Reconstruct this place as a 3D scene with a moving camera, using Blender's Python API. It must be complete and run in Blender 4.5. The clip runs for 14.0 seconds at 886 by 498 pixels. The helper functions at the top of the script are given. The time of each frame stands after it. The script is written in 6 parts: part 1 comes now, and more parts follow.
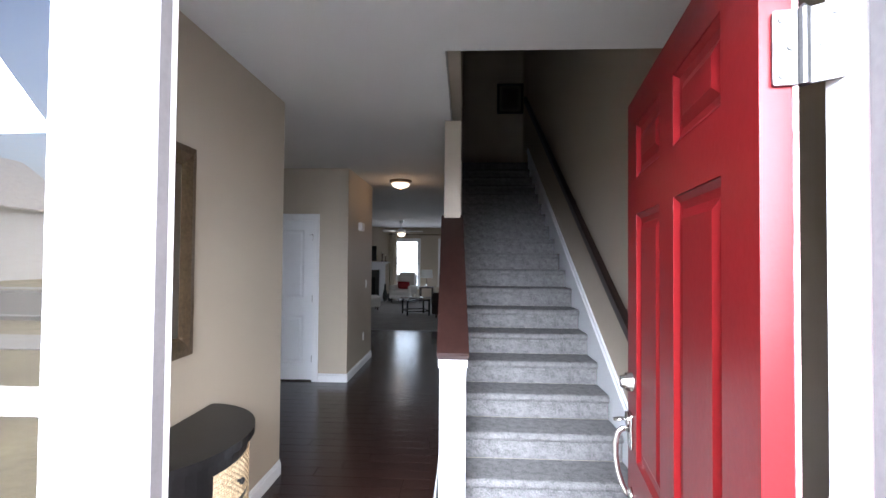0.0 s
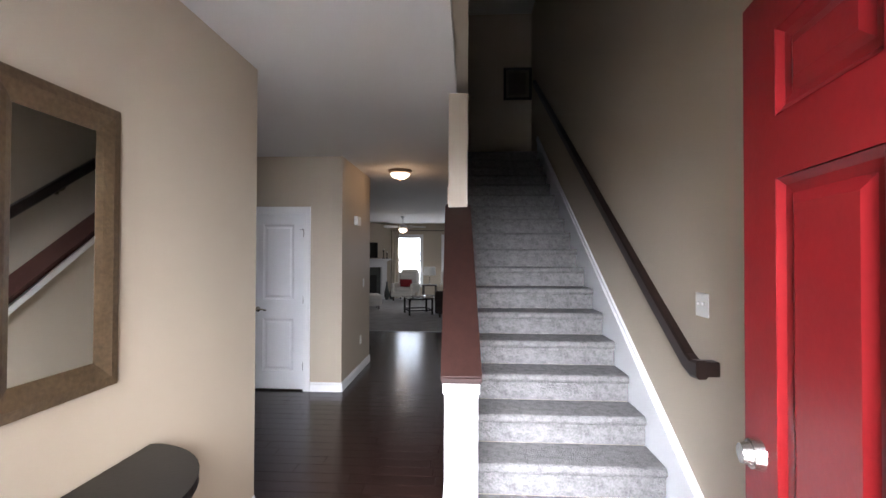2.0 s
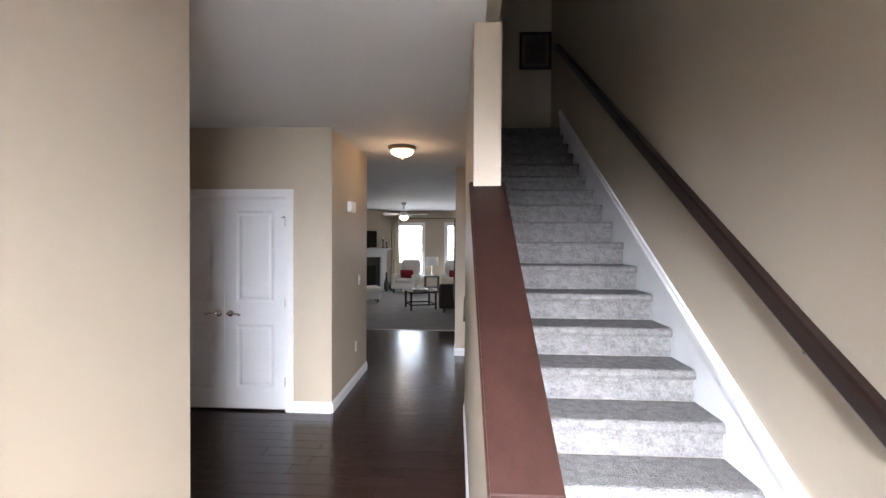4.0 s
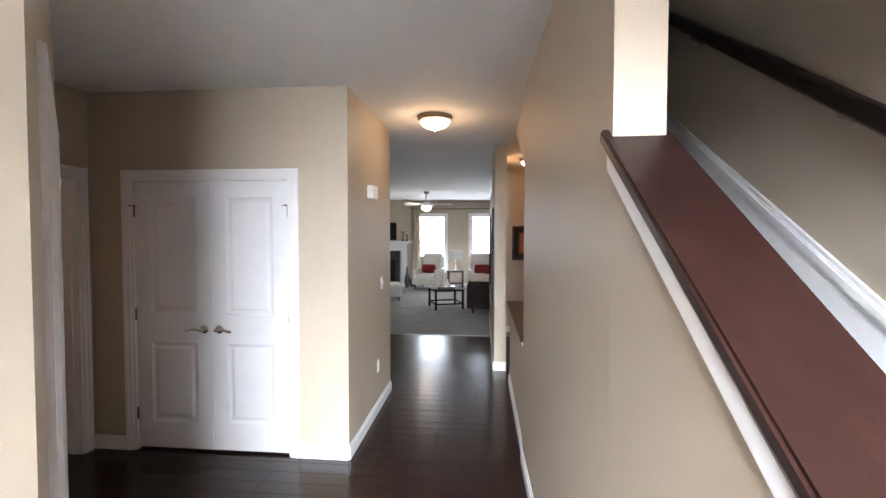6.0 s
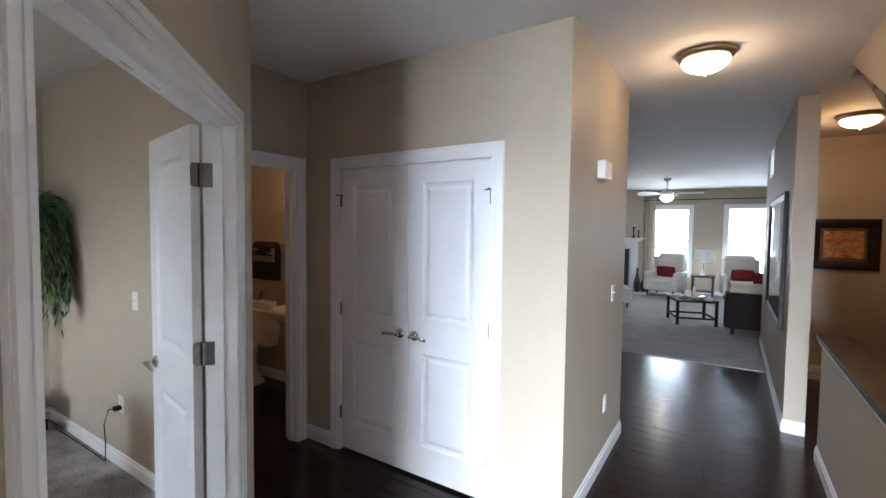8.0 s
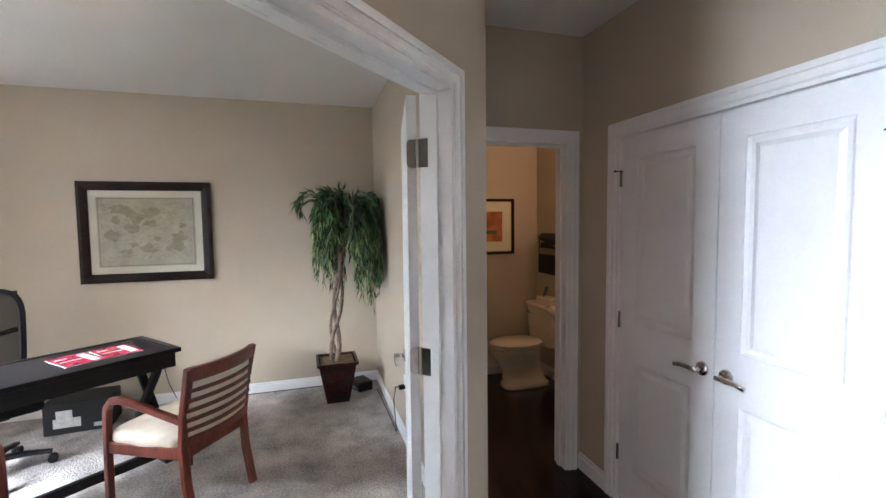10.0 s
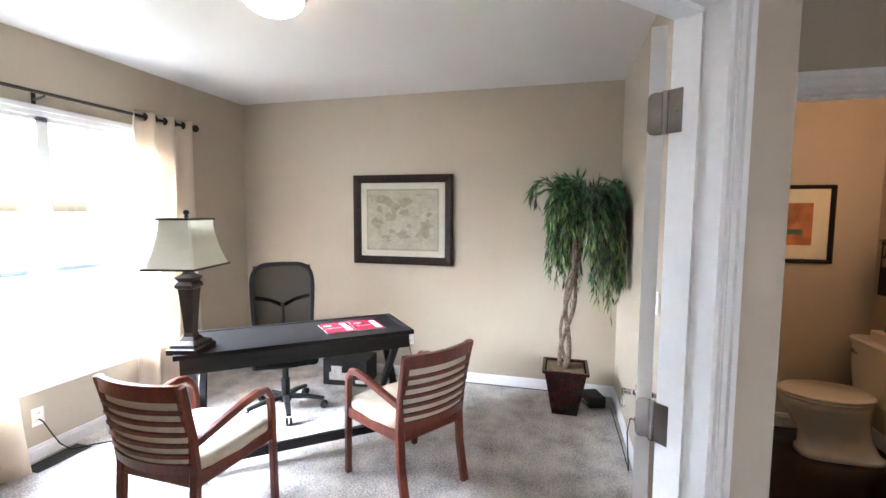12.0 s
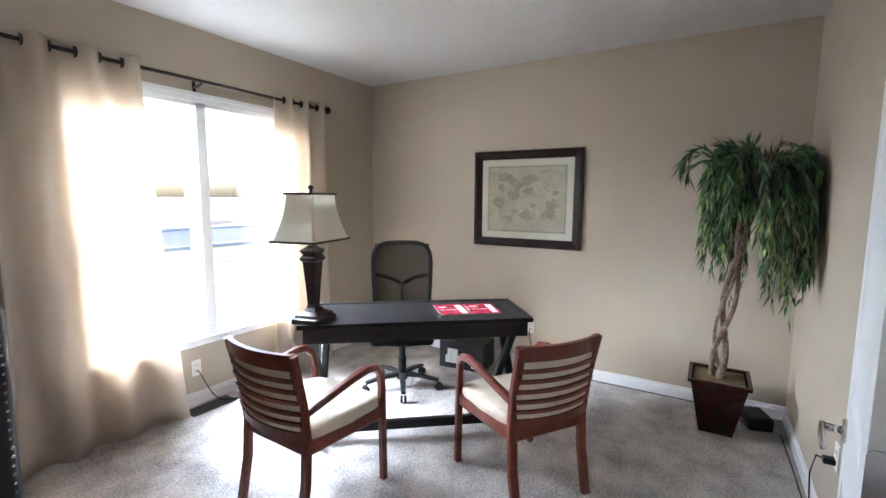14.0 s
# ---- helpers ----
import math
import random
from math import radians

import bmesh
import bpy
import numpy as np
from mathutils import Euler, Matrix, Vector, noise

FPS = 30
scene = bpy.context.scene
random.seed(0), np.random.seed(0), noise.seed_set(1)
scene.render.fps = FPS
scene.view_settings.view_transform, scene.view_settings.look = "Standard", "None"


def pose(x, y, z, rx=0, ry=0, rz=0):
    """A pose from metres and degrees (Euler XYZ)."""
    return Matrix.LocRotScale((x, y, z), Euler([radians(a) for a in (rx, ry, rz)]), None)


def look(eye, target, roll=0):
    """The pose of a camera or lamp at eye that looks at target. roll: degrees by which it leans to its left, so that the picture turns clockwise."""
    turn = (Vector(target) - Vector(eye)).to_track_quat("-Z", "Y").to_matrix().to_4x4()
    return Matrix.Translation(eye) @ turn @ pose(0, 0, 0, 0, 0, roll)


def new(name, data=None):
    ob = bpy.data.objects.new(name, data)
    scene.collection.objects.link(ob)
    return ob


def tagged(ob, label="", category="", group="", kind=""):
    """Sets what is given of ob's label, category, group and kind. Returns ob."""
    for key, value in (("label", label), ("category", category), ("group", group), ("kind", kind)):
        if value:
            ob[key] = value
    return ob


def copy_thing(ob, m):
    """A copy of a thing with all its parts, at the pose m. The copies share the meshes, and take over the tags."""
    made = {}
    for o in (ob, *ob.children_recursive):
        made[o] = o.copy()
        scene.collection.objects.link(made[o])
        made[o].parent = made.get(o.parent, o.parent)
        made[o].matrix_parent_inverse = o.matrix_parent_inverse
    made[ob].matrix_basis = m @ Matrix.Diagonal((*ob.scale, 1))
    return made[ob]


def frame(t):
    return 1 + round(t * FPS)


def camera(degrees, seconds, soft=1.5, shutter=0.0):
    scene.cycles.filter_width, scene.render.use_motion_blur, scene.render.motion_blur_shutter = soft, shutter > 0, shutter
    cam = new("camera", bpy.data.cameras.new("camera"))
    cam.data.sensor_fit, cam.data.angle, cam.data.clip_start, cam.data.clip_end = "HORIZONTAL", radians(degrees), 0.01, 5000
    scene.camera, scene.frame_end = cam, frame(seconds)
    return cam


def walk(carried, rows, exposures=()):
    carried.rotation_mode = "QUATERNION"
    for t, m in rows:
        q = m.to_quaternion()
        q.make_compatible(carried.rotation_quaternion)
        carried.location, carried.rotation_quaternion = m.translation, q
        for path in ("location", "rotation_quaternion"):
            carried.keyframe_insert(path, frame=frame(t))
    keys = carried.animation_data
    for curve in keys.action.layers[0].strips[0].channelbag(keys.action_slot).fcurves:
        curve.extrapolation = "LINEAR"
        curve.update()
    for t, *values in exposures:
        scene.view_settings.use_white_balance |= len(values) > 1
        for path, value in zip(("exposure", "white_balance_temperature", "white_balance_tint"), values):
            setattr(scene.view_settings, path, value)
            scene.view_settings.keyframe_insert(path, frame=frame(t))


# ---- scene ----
cam = camera(90.0, 14.0)
PATH = [
    (0, (0.827, -0.099, 1.554), (0.735, 1.898, 1.597), 0.5),
    (0.5, (0.819, -0.039, 1.555), (0.709, 1.958, 1.597), 0.3),
    (1, (0.805, 0.078, 1.554), (0.7, 2.075, 1.593), 0.2),
    (1.5, (0.791, 0.226, 1.56), (0.711, 2.224, 1.598), 0.1),
    (2, (0.795, 0.426, 1.553), (0.689, 2.423, 1.581), 0.2),
    (2.5, (0.797, 0.626, 1.565), (0.668, 2.622, 1.585), 0.3),
    (3, (0.768, 0.851, 1.578), (0.662, 2.848, 1.579), 0.4),
    (5.5, (0.398, 2.059, 1.634), (0.288, 4.055, 1.579), 0.1),
    (6, (0.337, 2.316, 1.634), (0.159, 4.307, 1.567), 0.1),
    (6.5, (0.276, 2.544, 1.647), (-0.073, 4.512, 1.567), 0.2),
    (7, (0.213, 2.76, 1.612), (-0.374, 4.671, 1.535), 0.4),
    (7.5, (0.149, 2.973, 1.62), (-0.69, 4.787, 1.536), 0.6),
    (8, (0.077, 3.157, 1.618), (-1.012, 4.832, 1.523), 0.7),
    (8.5, (0.02, 3.333, 1.613), (-1.338, 4.798, 1.518), 0.2),
    (11, (-0.428, 3.916, 1.576), (-2.421, 3.86, 1.423), -0.5),
    (11.5, (-0.523, 3.926, 1.579), (-2.489, 3.595, 1.421), -0.1),
    (12, (-0.611, 3.925, 1.587), (-2.539, 3.417, 1.425), 0.3),
    (12.5, (-0.687, 3.915, 1.575), (-2.564, 3.246, 1.41), 0.5),
    (13, (-0.742, 3.895, 1.556), (-2.564, 3.09, 1.376), 0.8),
    (13.5, (-0.795, 3.891, 1.543), (-2.557, 2.967, 1.34), 0.8),
    (14, (-0.851, 3.88, 1.524), (-2.553, 2.855, 1.296), 0.4),
]
walk(cam, [(t, look(eye, target, roll)) for t, eye, target, roll in PATH],
     exposures=[(0, 0.95, 5750, 14), (0.8, 1.05, 5950, 15), (1.5, 1.2, 6100, 16), (2, 1.42, 6100, 17), (2.5, 1.65, 6100, 18), (3.2, 1.85, 6100, 17), (5.5, 2.55, 6100, 14), (6.5, 2.75, 6000, 12), (8.5, 2.65, 5500, 9), (11, 3.65, 5700, 11), (12.5, 3.82, 5450, 10), (14, 3.12, 5450, 10)])

# ---- world, sun, large lights ----
world = bpy.data.worlds.new("world")
scene.world = world
world.use_nodes = True
wn = world.node_tree
sky = wn.nodes.new("ShaderNodeTexSky")
sky.sky_type = "NISHITA"
sky.sun_disc = False
sky.sun_elevation = radians(32)
sky.sun_rotation = radians(150)
sky.air_density, sky.dust_density = 1.0, 5.0
bg = wn.nodes["Background"]
bg.inputs["Strength"].default_value = 0.15
wn.links.new(sky.outputs["Color"], bg.inputs["Color"])


def lamp(name, kind, m, energy, color=(1, 1, 1), **sizes):
    data = bpy.data.lights.new(name, kind)
    data.energy, data.color = energy, color
    if kind == "AREA":
        data.shape, data.size, data.size_y = "RECTANGLE", sizes["w"], sizes["h"]
        data.spread = radians(sizes.get("spread", 180))
    elif kind == "SUN":
        data.angle = radians(sizes["angle"])
    else:
        data.shadow_soft_size = sizes.get("r", 0.08)
    ob = new(name, data)
    ob.matrix_world = m
    return ob


lamp("sun", "SUN", look((0, 0, 0), (-0.42, 0.72, -0.55)), 1.0, (1.0, 0.97, 0.93), angle=40)
DAY = (0.93, 0.97, 1.0)
lamp("office_window_light", "AREA", look((-2.66, -0.95, 2.95), (-2.80, 1.55, 0.55)), 110, DAY, w=2.4, h=2.0, spread=150)
lamp("living_window_light", "AREA", look((-1.265, 16.55, 1.37), (-1.265, 12.0, 0.30)), 18, DAY, w=1.2, h=2.1)
lamp("living_window_light", "AREA", look((0.415, 16.55, 1.37), (0.415, 12.0, 0.30)), 18, DAY, w=1.2, h=2.1)

lamp("front_sky_light", "AREA", look((0.32, -2.10, 2.55), (0.72, 1.4, 0.95)), 230, DAY, w=1.9, h=1.6, spread=90)
# added narrow fill outside the open door, aimed to brighten the closet doors
lamp("closet_fill_light", "AREA", look((1.43, -0.90, 1.80), (-1.0, 5.3, 0.75)), 9, DAY, w=0.5, h=1.0, spread=70)

# ---- materials ----


def mat(name, color, rough=0.6, metal=0.0, var=0.08, scale=6.0, fine=90.0, bump=0.02, spec=0.5, coat=0.0,
        trans=0.0, alpha=1.0, emit=None, strength=0.0, stretch=(1, 1, 1), color2=None, island=False, per_object=0.0, coords="Object"):
    """A node material with colour variation at two scales and a fine relief."""
    m = bpy.data.materials.new(name)
    m.use_nodes = True
    n, l = m.node_tree.nodes, m.node_tree.links
    b = n["Principled BSDF"]
    b.inputs["Roughness"].default_value = rough
    b.inputs["Metallic"].default_value = metal
    b.inputs["Specular IOR Level"].default_value = spec
    b.inputs["Coat Weight"].default_value = coat
    b.inputs["Transmission Weight"].default_value = trans
    tc = n.new("ShaderNodeTexCoord")
    mp = n.new("ShaderNodeMapping")
    mp.inputs["Scale"].default_value = stretch
    l.new(tc.outputs[coords], mp.inputs["Vector"])
    big, small = n.new("ShaderNodeTexNoise"), n.new("ShaderNodeTexNoise")
    for tex, s, d in ((big, scale, 3.0), (small, fine, 4.0)):
        tex.inputs["Scale"].default_value, tex.inputs["Detail"].default_value = s, d
        l.new(mp.outputs["Vector"], tex.inputs["Vector"])
    mixf = n.new("ShaderNodeMath")
    mixf.operation = "ADD"
    l.new(big.outputs["Fac"], mixf.inputs[0])
    l.new(small.outputs["Fac"], mixf.inputs[1])
    half = n.new("ShaderNodeMath")
    half.operation = "MULTIPLY"
    half.inputs[1].default_value = 0.5
    l.new(mixf.outputs[0], half.inputs[0])
    fac = half.outputs[0]
    if per_object:
        info = n.new("ShaderNodeObjectInfo")
        mul = n.new("ShaderNodeMath")
        mul.operation = "MULTIPLY_ADD"
        mul.inputs[1].default_value = per_object
        l.new(info.outputs["Random"], mul.inputs[0])
        l.new(fac, mul.inputs[2])
        sub = n.new("ShaderNodeMath")
        sub.operation = "SUBTRACT"
        sub.inputs[1].default_value = per_object * 0.5
        l.new(mul.outputs[0], sub.inputs[0])
        fac = sub.outputs[0]
    if island:
        geo = n.new("ShaderNodeNewGeometry")
        mul = n.new("ShaderNodeMath")
        mul.operation = "MULTIPLY_ADD"
        mul.inputs[1].default_value = 0.5
        l.new(geo.outputs["Random Per Island"], mul.inputs[0])
        l.new(fac, mul.inputs[2])
        sub = n.new("ShaderNodeMath")
        sub.operation = "SUBTRACT"
        sub.inputs[1].default_value = 0.25
        l.new(mul.outputs[0], sub.inputs[0])
        fac = sub.outputs[0]
    ramp = n.new("ShaderNodeValToRGB")
    lo = [max(0, c * (1 - var * 2.2)) for c in color]
    hi = [min(1, c * (1 + var * 2.2)) for c in (color2 or color)]
    ramp.color_ramp.elements[0].position, ramp.color_ramp.elements[1].position = 0.25, 0.75
    ramp.color_ramp.elements[0].color, ramp.color_ramp.elements[1].color = (*lo, 1), (*hi, 1)
    l.new(fac, ramp.inputs["Fac"])
    l.new(ramp.outputs["Color"], b.inputs["Base Color"])
    if bump:
        bp = n.new("ShaderNodeBump")
        bp.inputs["Strength"].default_value = min(1, bump * 10)
        bp.inputs["Distance"].default_value = 0.012 if rough > 0.9 else 0.004
        l.new(small.outputs["Fac"], bp.inputs["Height"])
        l.new(bp.outputs["Normal"], b.inputs["Normal"])
    if emit:
        b.inputs["Emission Color"].default_value = (*emit, 1)
        b.inputs["Emission Strength"].default_value = strength
    return m


WALL = mat("tan_wall_paint", (0.44, 0.375, 0.288), 0.55, var=0.03, scale=1.2, fine=320, bump=0.012)
CEIL = mat("white_ceiling_paint", (0.63, 0.615, 0.59), 0.8, var=0.02, scale=1.5, fine=160, bump=0.03)
TRIM = mat("white_trim_paint", (0.76, 0.765, 0.77), 0.32, var=0.02, scale=3, fine=60, bump=0.004)
DOORW = mat("white_door_paint", (0.75, 0.76, 0.775), 0.35, var=0.02, scale=3, fine=60, bump=0.004)
PLANK = mat("espresso_hardwood", (0.011, 0.006, 0.005), 0.19, var=0.28, scale=2.0, fine=22, bump=0.010, spec=0.30,
            stretch=(1, 9, 9), color2=(0.019, 0.009, 0.007), per_object=0.13)
RAILWOOD = mat("dark_handrail_wood", (0.018, 0.009, 0.007), 0.3, var=0.25, scale=3, fine=30, bump=0.006, stretch=(8, 1, 8))
DARKWOOD = mat("dark_stained_cap_wood", (0.017, 0.0072, 0.0056), 0.36, spec=0.30, var=0.18, scale=3, fine=30, bump=0.006, stretch=(8, 1, 8), color2=(0.024, 0.010, 0.0078))
CARPET_ST = mat("grey_stair_carpet", (0.182, 0.174, 0.168), 0.95, var=0.24, scale=22, fine=85, bump=0.1, spec=0.1)
CARPET_OF = mat("grey_office_carpet", (0.43, 0.40, 0.378), 0.95, var=0.34, scale=5, fine=75, bump=0.1, spec=0.1)
CARPET_LR = mat("pale_grey_carpet", (0.36, 0.35, 0.34), 0.95, var=0.12, scale=4, fine=200, bump=0.08, spec=0.1)
CONCRETE = mat("concrete", (0.32, 0.31, 0.29), 0.85, var=0.12, scale=3, fine=60, bump=0.05)
SIDING = mat("white_siding", (0.75, 0.76, 0.76), 0.5, var=0.03, scale=2, fine=30, bump=0.01)
RED = mat("red_door_paint", (0.126, 0.0056, 0.0066), 0.34, var=0.06, scale=2, fine=80, bump=0.006, spec=0.22)
CHROME = mat("satin_nickel", (0.62, 0.60, 0.57), 0.22, metal=1.0, var=0.03, scale=8, fine=120, bump=0.0)
HINGE = mat("satin_steel_hinge", (0.36, 0.35, 0.34), 0.20, metal=1.0, var=0.12, scale=30, fine=200, bump=0.0)
DULL = mat("weathered_zinc_hinge", (0.07, 0.068, 0.066), 0.5, metal=1.0, var=0.12, scale=30, fine=200, bump=0.0)
GLASS = bpy.data.materials.new("clear_glass")
GLASS.use_nodes = True
gb = GLASS.node_tree.nodes["Principled BSDF"]
gb.inputs["Transmission Weight"].default_value, gb.inputs["Roughness"].default_value = 1.0, 0.0
gb.inputs["Base Color"].default_value, gb.inputs["IOR"].default_value = (0.97, 0.99, 0.98, 1), 1.45

# plain sidelight glass, IOR pushed up so the sky's reflection looks brighter
SKYGLASS = GLASS.copy()
SKYGLASS.name = "coated_sidelight_glass"
SKYGLASS.node_tree.nodes["Principled BSDF"].inputs["IOR"].default_value = 3.6

# ---- mesh helpers ----


def box(bm, x0, x1, y0, y1, z0, z1, bevel=0.0, m=None, seg=2):
    r = bmesh.ops.create_cube(bm, size=1.0)
    vs = r["verts"]
    for v in vs:
        v.co = Vector(((x0 + x1) / 2 + v.co.x * (x1 - x0), (y0 + y1) / 2 + v.co.y * (y1 - y0), (z0 + z1) / 2 + v.co.z * (z1 - z0)))
    if bevel:
        es = list({e for v in vs for e in v.link_edges})
        r = bmesh.ops.bevel(bm, geom=es, offset=bevel, segments=seg, affect="EDGES", profile=0.5)
        vs = list({v for f in r["faces"] for v in f.verts} | {v for v in vs if v.is_valid})
    if m is not None:
        bmesh.ops.transform(bm, matrix=m, verts=vs)
    return vs


def cyl(bm, p0, p1, r0, r1=None, seg=16):
    p0, p1 = Vector(p0), Vector(p1)
    d = p1 - p0
    m = Matrix.Translation((p0 + p1) / 2) @ d.to_track_quat("Z", "Y").to_matrix().to_4x4()
    return bmesh.ops.create_cone(bm, cap_ends=True, segments=seg, radius1=r0, radius2=r0 if r1 is None else r1, depth=d.length, matrix=m)["verts"]


def lathe(bm, profile, centre=(0, 0, 0), seg=24):
    """A turned shape from (radius, height) pairs."""
    rings = []
    for r, z in profile:
        rings.append([bm.verts.new((centre[0] + r * math.cos(2 * math.pi * k / seg), centre[1] + r * math.sin(2 * math.pi * k / seg), centre[2] + z)) for k in range(seg)])
    for a, b in zip(rings, rings[1:]):
        for k in range(seg):
            bm.faces.new((a[k], a[(k + 1) % seg], b[(k + 1) % seg], b[k]))
    bm.faces.new(rings[0][::-1])
    bm.faces.new(rings[-1])


def prism(bm, pts, axis, a, b):
    """Extrudes a polygon of 2D points along an axis from a to b."""
    def put(p, v):
        return {"x": (v, p[0], p[1]), "y": (p[0], v, p[1]), "z": (p[0], p[1], v)}[axis]
    lo = [bm.verts.new(put(p, a)) for p in pts]
    hi = [bm.verts.new(put(p, b)) for p in pts]
    bm.faces.new(lo)
    bm.faces.new(hi[::-1])
    for k in range(len(pts)):
        bm.faces.new((lo[k], hi[k], hi[(k + 1) % len(pts)], lo[(k + 1) % len(pts)]))
    return lo + hi


def sweep(bm, pts, w, h, up=(0, 0, 1), taper=1.0):
    """A bar of w x h section along a polyline; pts may be many, the ends are capped."""
    pts = [Vector(p) for p in pts]
    rings = []
    for k, p in enumerate(pts):
        d = (pts[min(k + 1, len(pts) - 1)] - pts[max(k - 1, 0)]).normalized()
        side = d.cross(Vector(up))
        side = side.normalized() if side.length > 1e-4 else Vector((1, 0, 0))
        nor = side.cross(d).normalized()
        f = 1 + (taper - 1) * k / max(1, len(pts) - 1)
        rings.append([bm.verts.new(p + side * (sx * w / 2 * f) + nor * (sz * h / 2 * f)) for sx, sz in ((-1, -.7), (-.7, -1), (.7, -1), (1, -.7), (1, .7), (.7, 1), (-.7, 1), (-1, .7))])
    for a, b in zip(rings, rings[1:]):
        for k in range(8):
            bm.faces.new((a[k], a[(k + 1) % 8], b[(k + 1) % 8], b[k]))
    bm.faces.new(rings[0][::-1])
    bm.faces.new(rings[-1])


def mesh_of(name, bm, material, smooth=False):
    bmesh.ops.recalc_face_normals(bm, faces=bm.faces)
    me = bpy.data.meshes.new(name)
    bm.to_mesh(me)
    bm.free()
    for mm in (material if isinstance(material, (list, tuple)) else [material]):
        me.materials.append(mm)
    if smooth:
        for p in me.polygons:
            p.use_smooth = True
    return me


def part(name, bm, material, parent=None, label="", smooth=False, m=None):
    ob = new(name, mesh_of(name, bm, material, smooth))
    if m is not None:
        ob.matrix_basis = m
    if parent is not None:
        ob.parent = parent
    return tagged(ob, label)


def thing(name, m, label, category, group=""):
    ob = new(name)
    ob.empty_display_size = 0.1
    ob.matrix_basis = m
    return tagged(ob, label, category, group)


def structure(name, bm, material, label="", category=""):
    return tagged(part(name, bm, material), label, category, kind="structure")


def local(p0, p1):
    """x along p0 to p1, y to the left of it, at the floor."""
    d = math.atan2(p1[1] - p0[1], p1[0] - p0[0])
    return Matrix.Translation((p0[0], p0[1], 0)) @ Matrix.Rotation(d, 4, "Z")


def slab_with_holes(bm, n, t, z0, z1, holes):
    """One closed body n x t x (z1 - z0) with rectangular holes (a, b, lo, hi) through its thickness."""
    xs = sorted({0.0, n} | {v for h in holes for v in h[:2] if 0 < v < n})
    zs = sorted({z0, z1} | {v for h in holes for v in h[2:] if z0 < v < z1})
    solid = {(i, k): not any(a <= (xs[i] + xs[i + 1]) / 2 <= b and lo <= (zs[k] + zs[k + 1]) / 2 <= hi for a, b, lo, hi in holes)
             for i in range(len(xs) - 1) for k in range(len(zs) - 1)}
    made = {}

    def v(i, y, k):
        if (i, y, k) not in made:
            made[(i, y, k)] = bm.verts.new((xs[i], y * t, zs[k]))
        return made[(i, y, k)]

    for (i, k), full in solid.items():
        if not full:
            continue
        bm.faces.new((v(i, 0, k), v(i + 1, 0, k), v(i + 1, 0, k + 1), v(i, 0, k + 1)))
        bm.faces.new((v(i, 1, k), v(i, 1, k + 1), v(i + 1, 1, k + 1), v(i + 1, 1, k)))
        for di, dk, a, b in ((-1, 0, (i, k), (i, k + 1)), (1, 0, (i + 1, k), (i + 1, k + 1)), (0, -1, (i, k), (i + 1, k)), (0, 1, (i, k + 1), (i + 1, k + 1))):
            if not solid.get((i + di, k + dk), False):
                bm.faces.new((v(a[0], 0, a[1]), v(b[0], 0, b[1]), v(b[0], 1, b[1]), v(a[0], 1, a[1])))


def wall(name, p0, p1, t, z0=0.0, z1=2.68, openings=(), material=None, label="tan painted drywall wall"):
    bm = bmesh.new()
    slab_with_holes(bm, math.dist(p0, p1), t, z0, z1, openings)
    ob = structure(name, bm, material or WALL, label, "wall")
    ob.matrix_basis = local(p0, p1)
    return ob


def baseboard(p0, p1, h=0.105, t=0.014):
    """On the right-hand side of p0 to p1, which is the room's side of a wall."""
    n = math.dist(p0, p1)
    bm = bmesh.new()
    pts = [(0.0, 0.0), (-t, 0.0), (-t, h * 0.74), (-t * 0.55, h * 0.80), (-t * 0.5, h * 0.93), (-t * 0.2, h), (0.0, h)]
    prism(bm, pts, "x", 0, n)
    ob = structure("baseboard", bm, TRIM, "white painted baseboard with a moulded top", "baseboard")
    ob.matrix_basis = local(p0, p1)
    return ob


def casing(p0, p1, a, b, top, t, w=0.062, d=0.018, both=True):
    """Moulded casing on the faces of an opening, and the jamb lining inside it."""
    bm = bmesh.new()
    sides = ((0, -1), (t, 1)) if both else ((0, -1),)
    for y, sgn in sides:
        for k, (f0, f1, dd) in enumerate(((0, 1.0, d * 0.6), (0.55, 0.95, d), (0.08, 0.3, d * 0.8))):
            ya, yb = sorted((y, y + sgn * dd))
            box(bm, a - w * f1, a - w * f0, ya, yb, 0, top + w * f1)
            box(bm, b + w * f0, b + w * f1, ya, yb, 0, top + w * f1)
            box(bm, a - w * f0, b + w * f0, ya, yb, top + w * f0, top + w * f1)
    e = 0.003
    box(bm, a, a + 0.018, -e, t + e, 0, top)
    box(bm, b - 0.018, b, -e, t + e, 0, top)
    box(bm, a + 0.018, b - 0.018, -e, t + e, top - 0.018, top)
    box(bm, a + 0.018, a + 0.028, t * 0.42, t * 0.42 + 0.035, 0, top - 0.018)
    box(bm, b - 0.028, b - 0.018, t * 0.42, t * 0.42 + 0.035, 0, top - 0.018)
    box(bm, a + 0.028, b - 0.028, t * 0.42, t * 0.42 + 0.035, top - 0.028, top - 0.018)
    ob = structure("trim", bm, TRIM, "white moulded door casing and jamb", "door casing")
    ob.matrix_basis = local(p0, p1)
    return ob


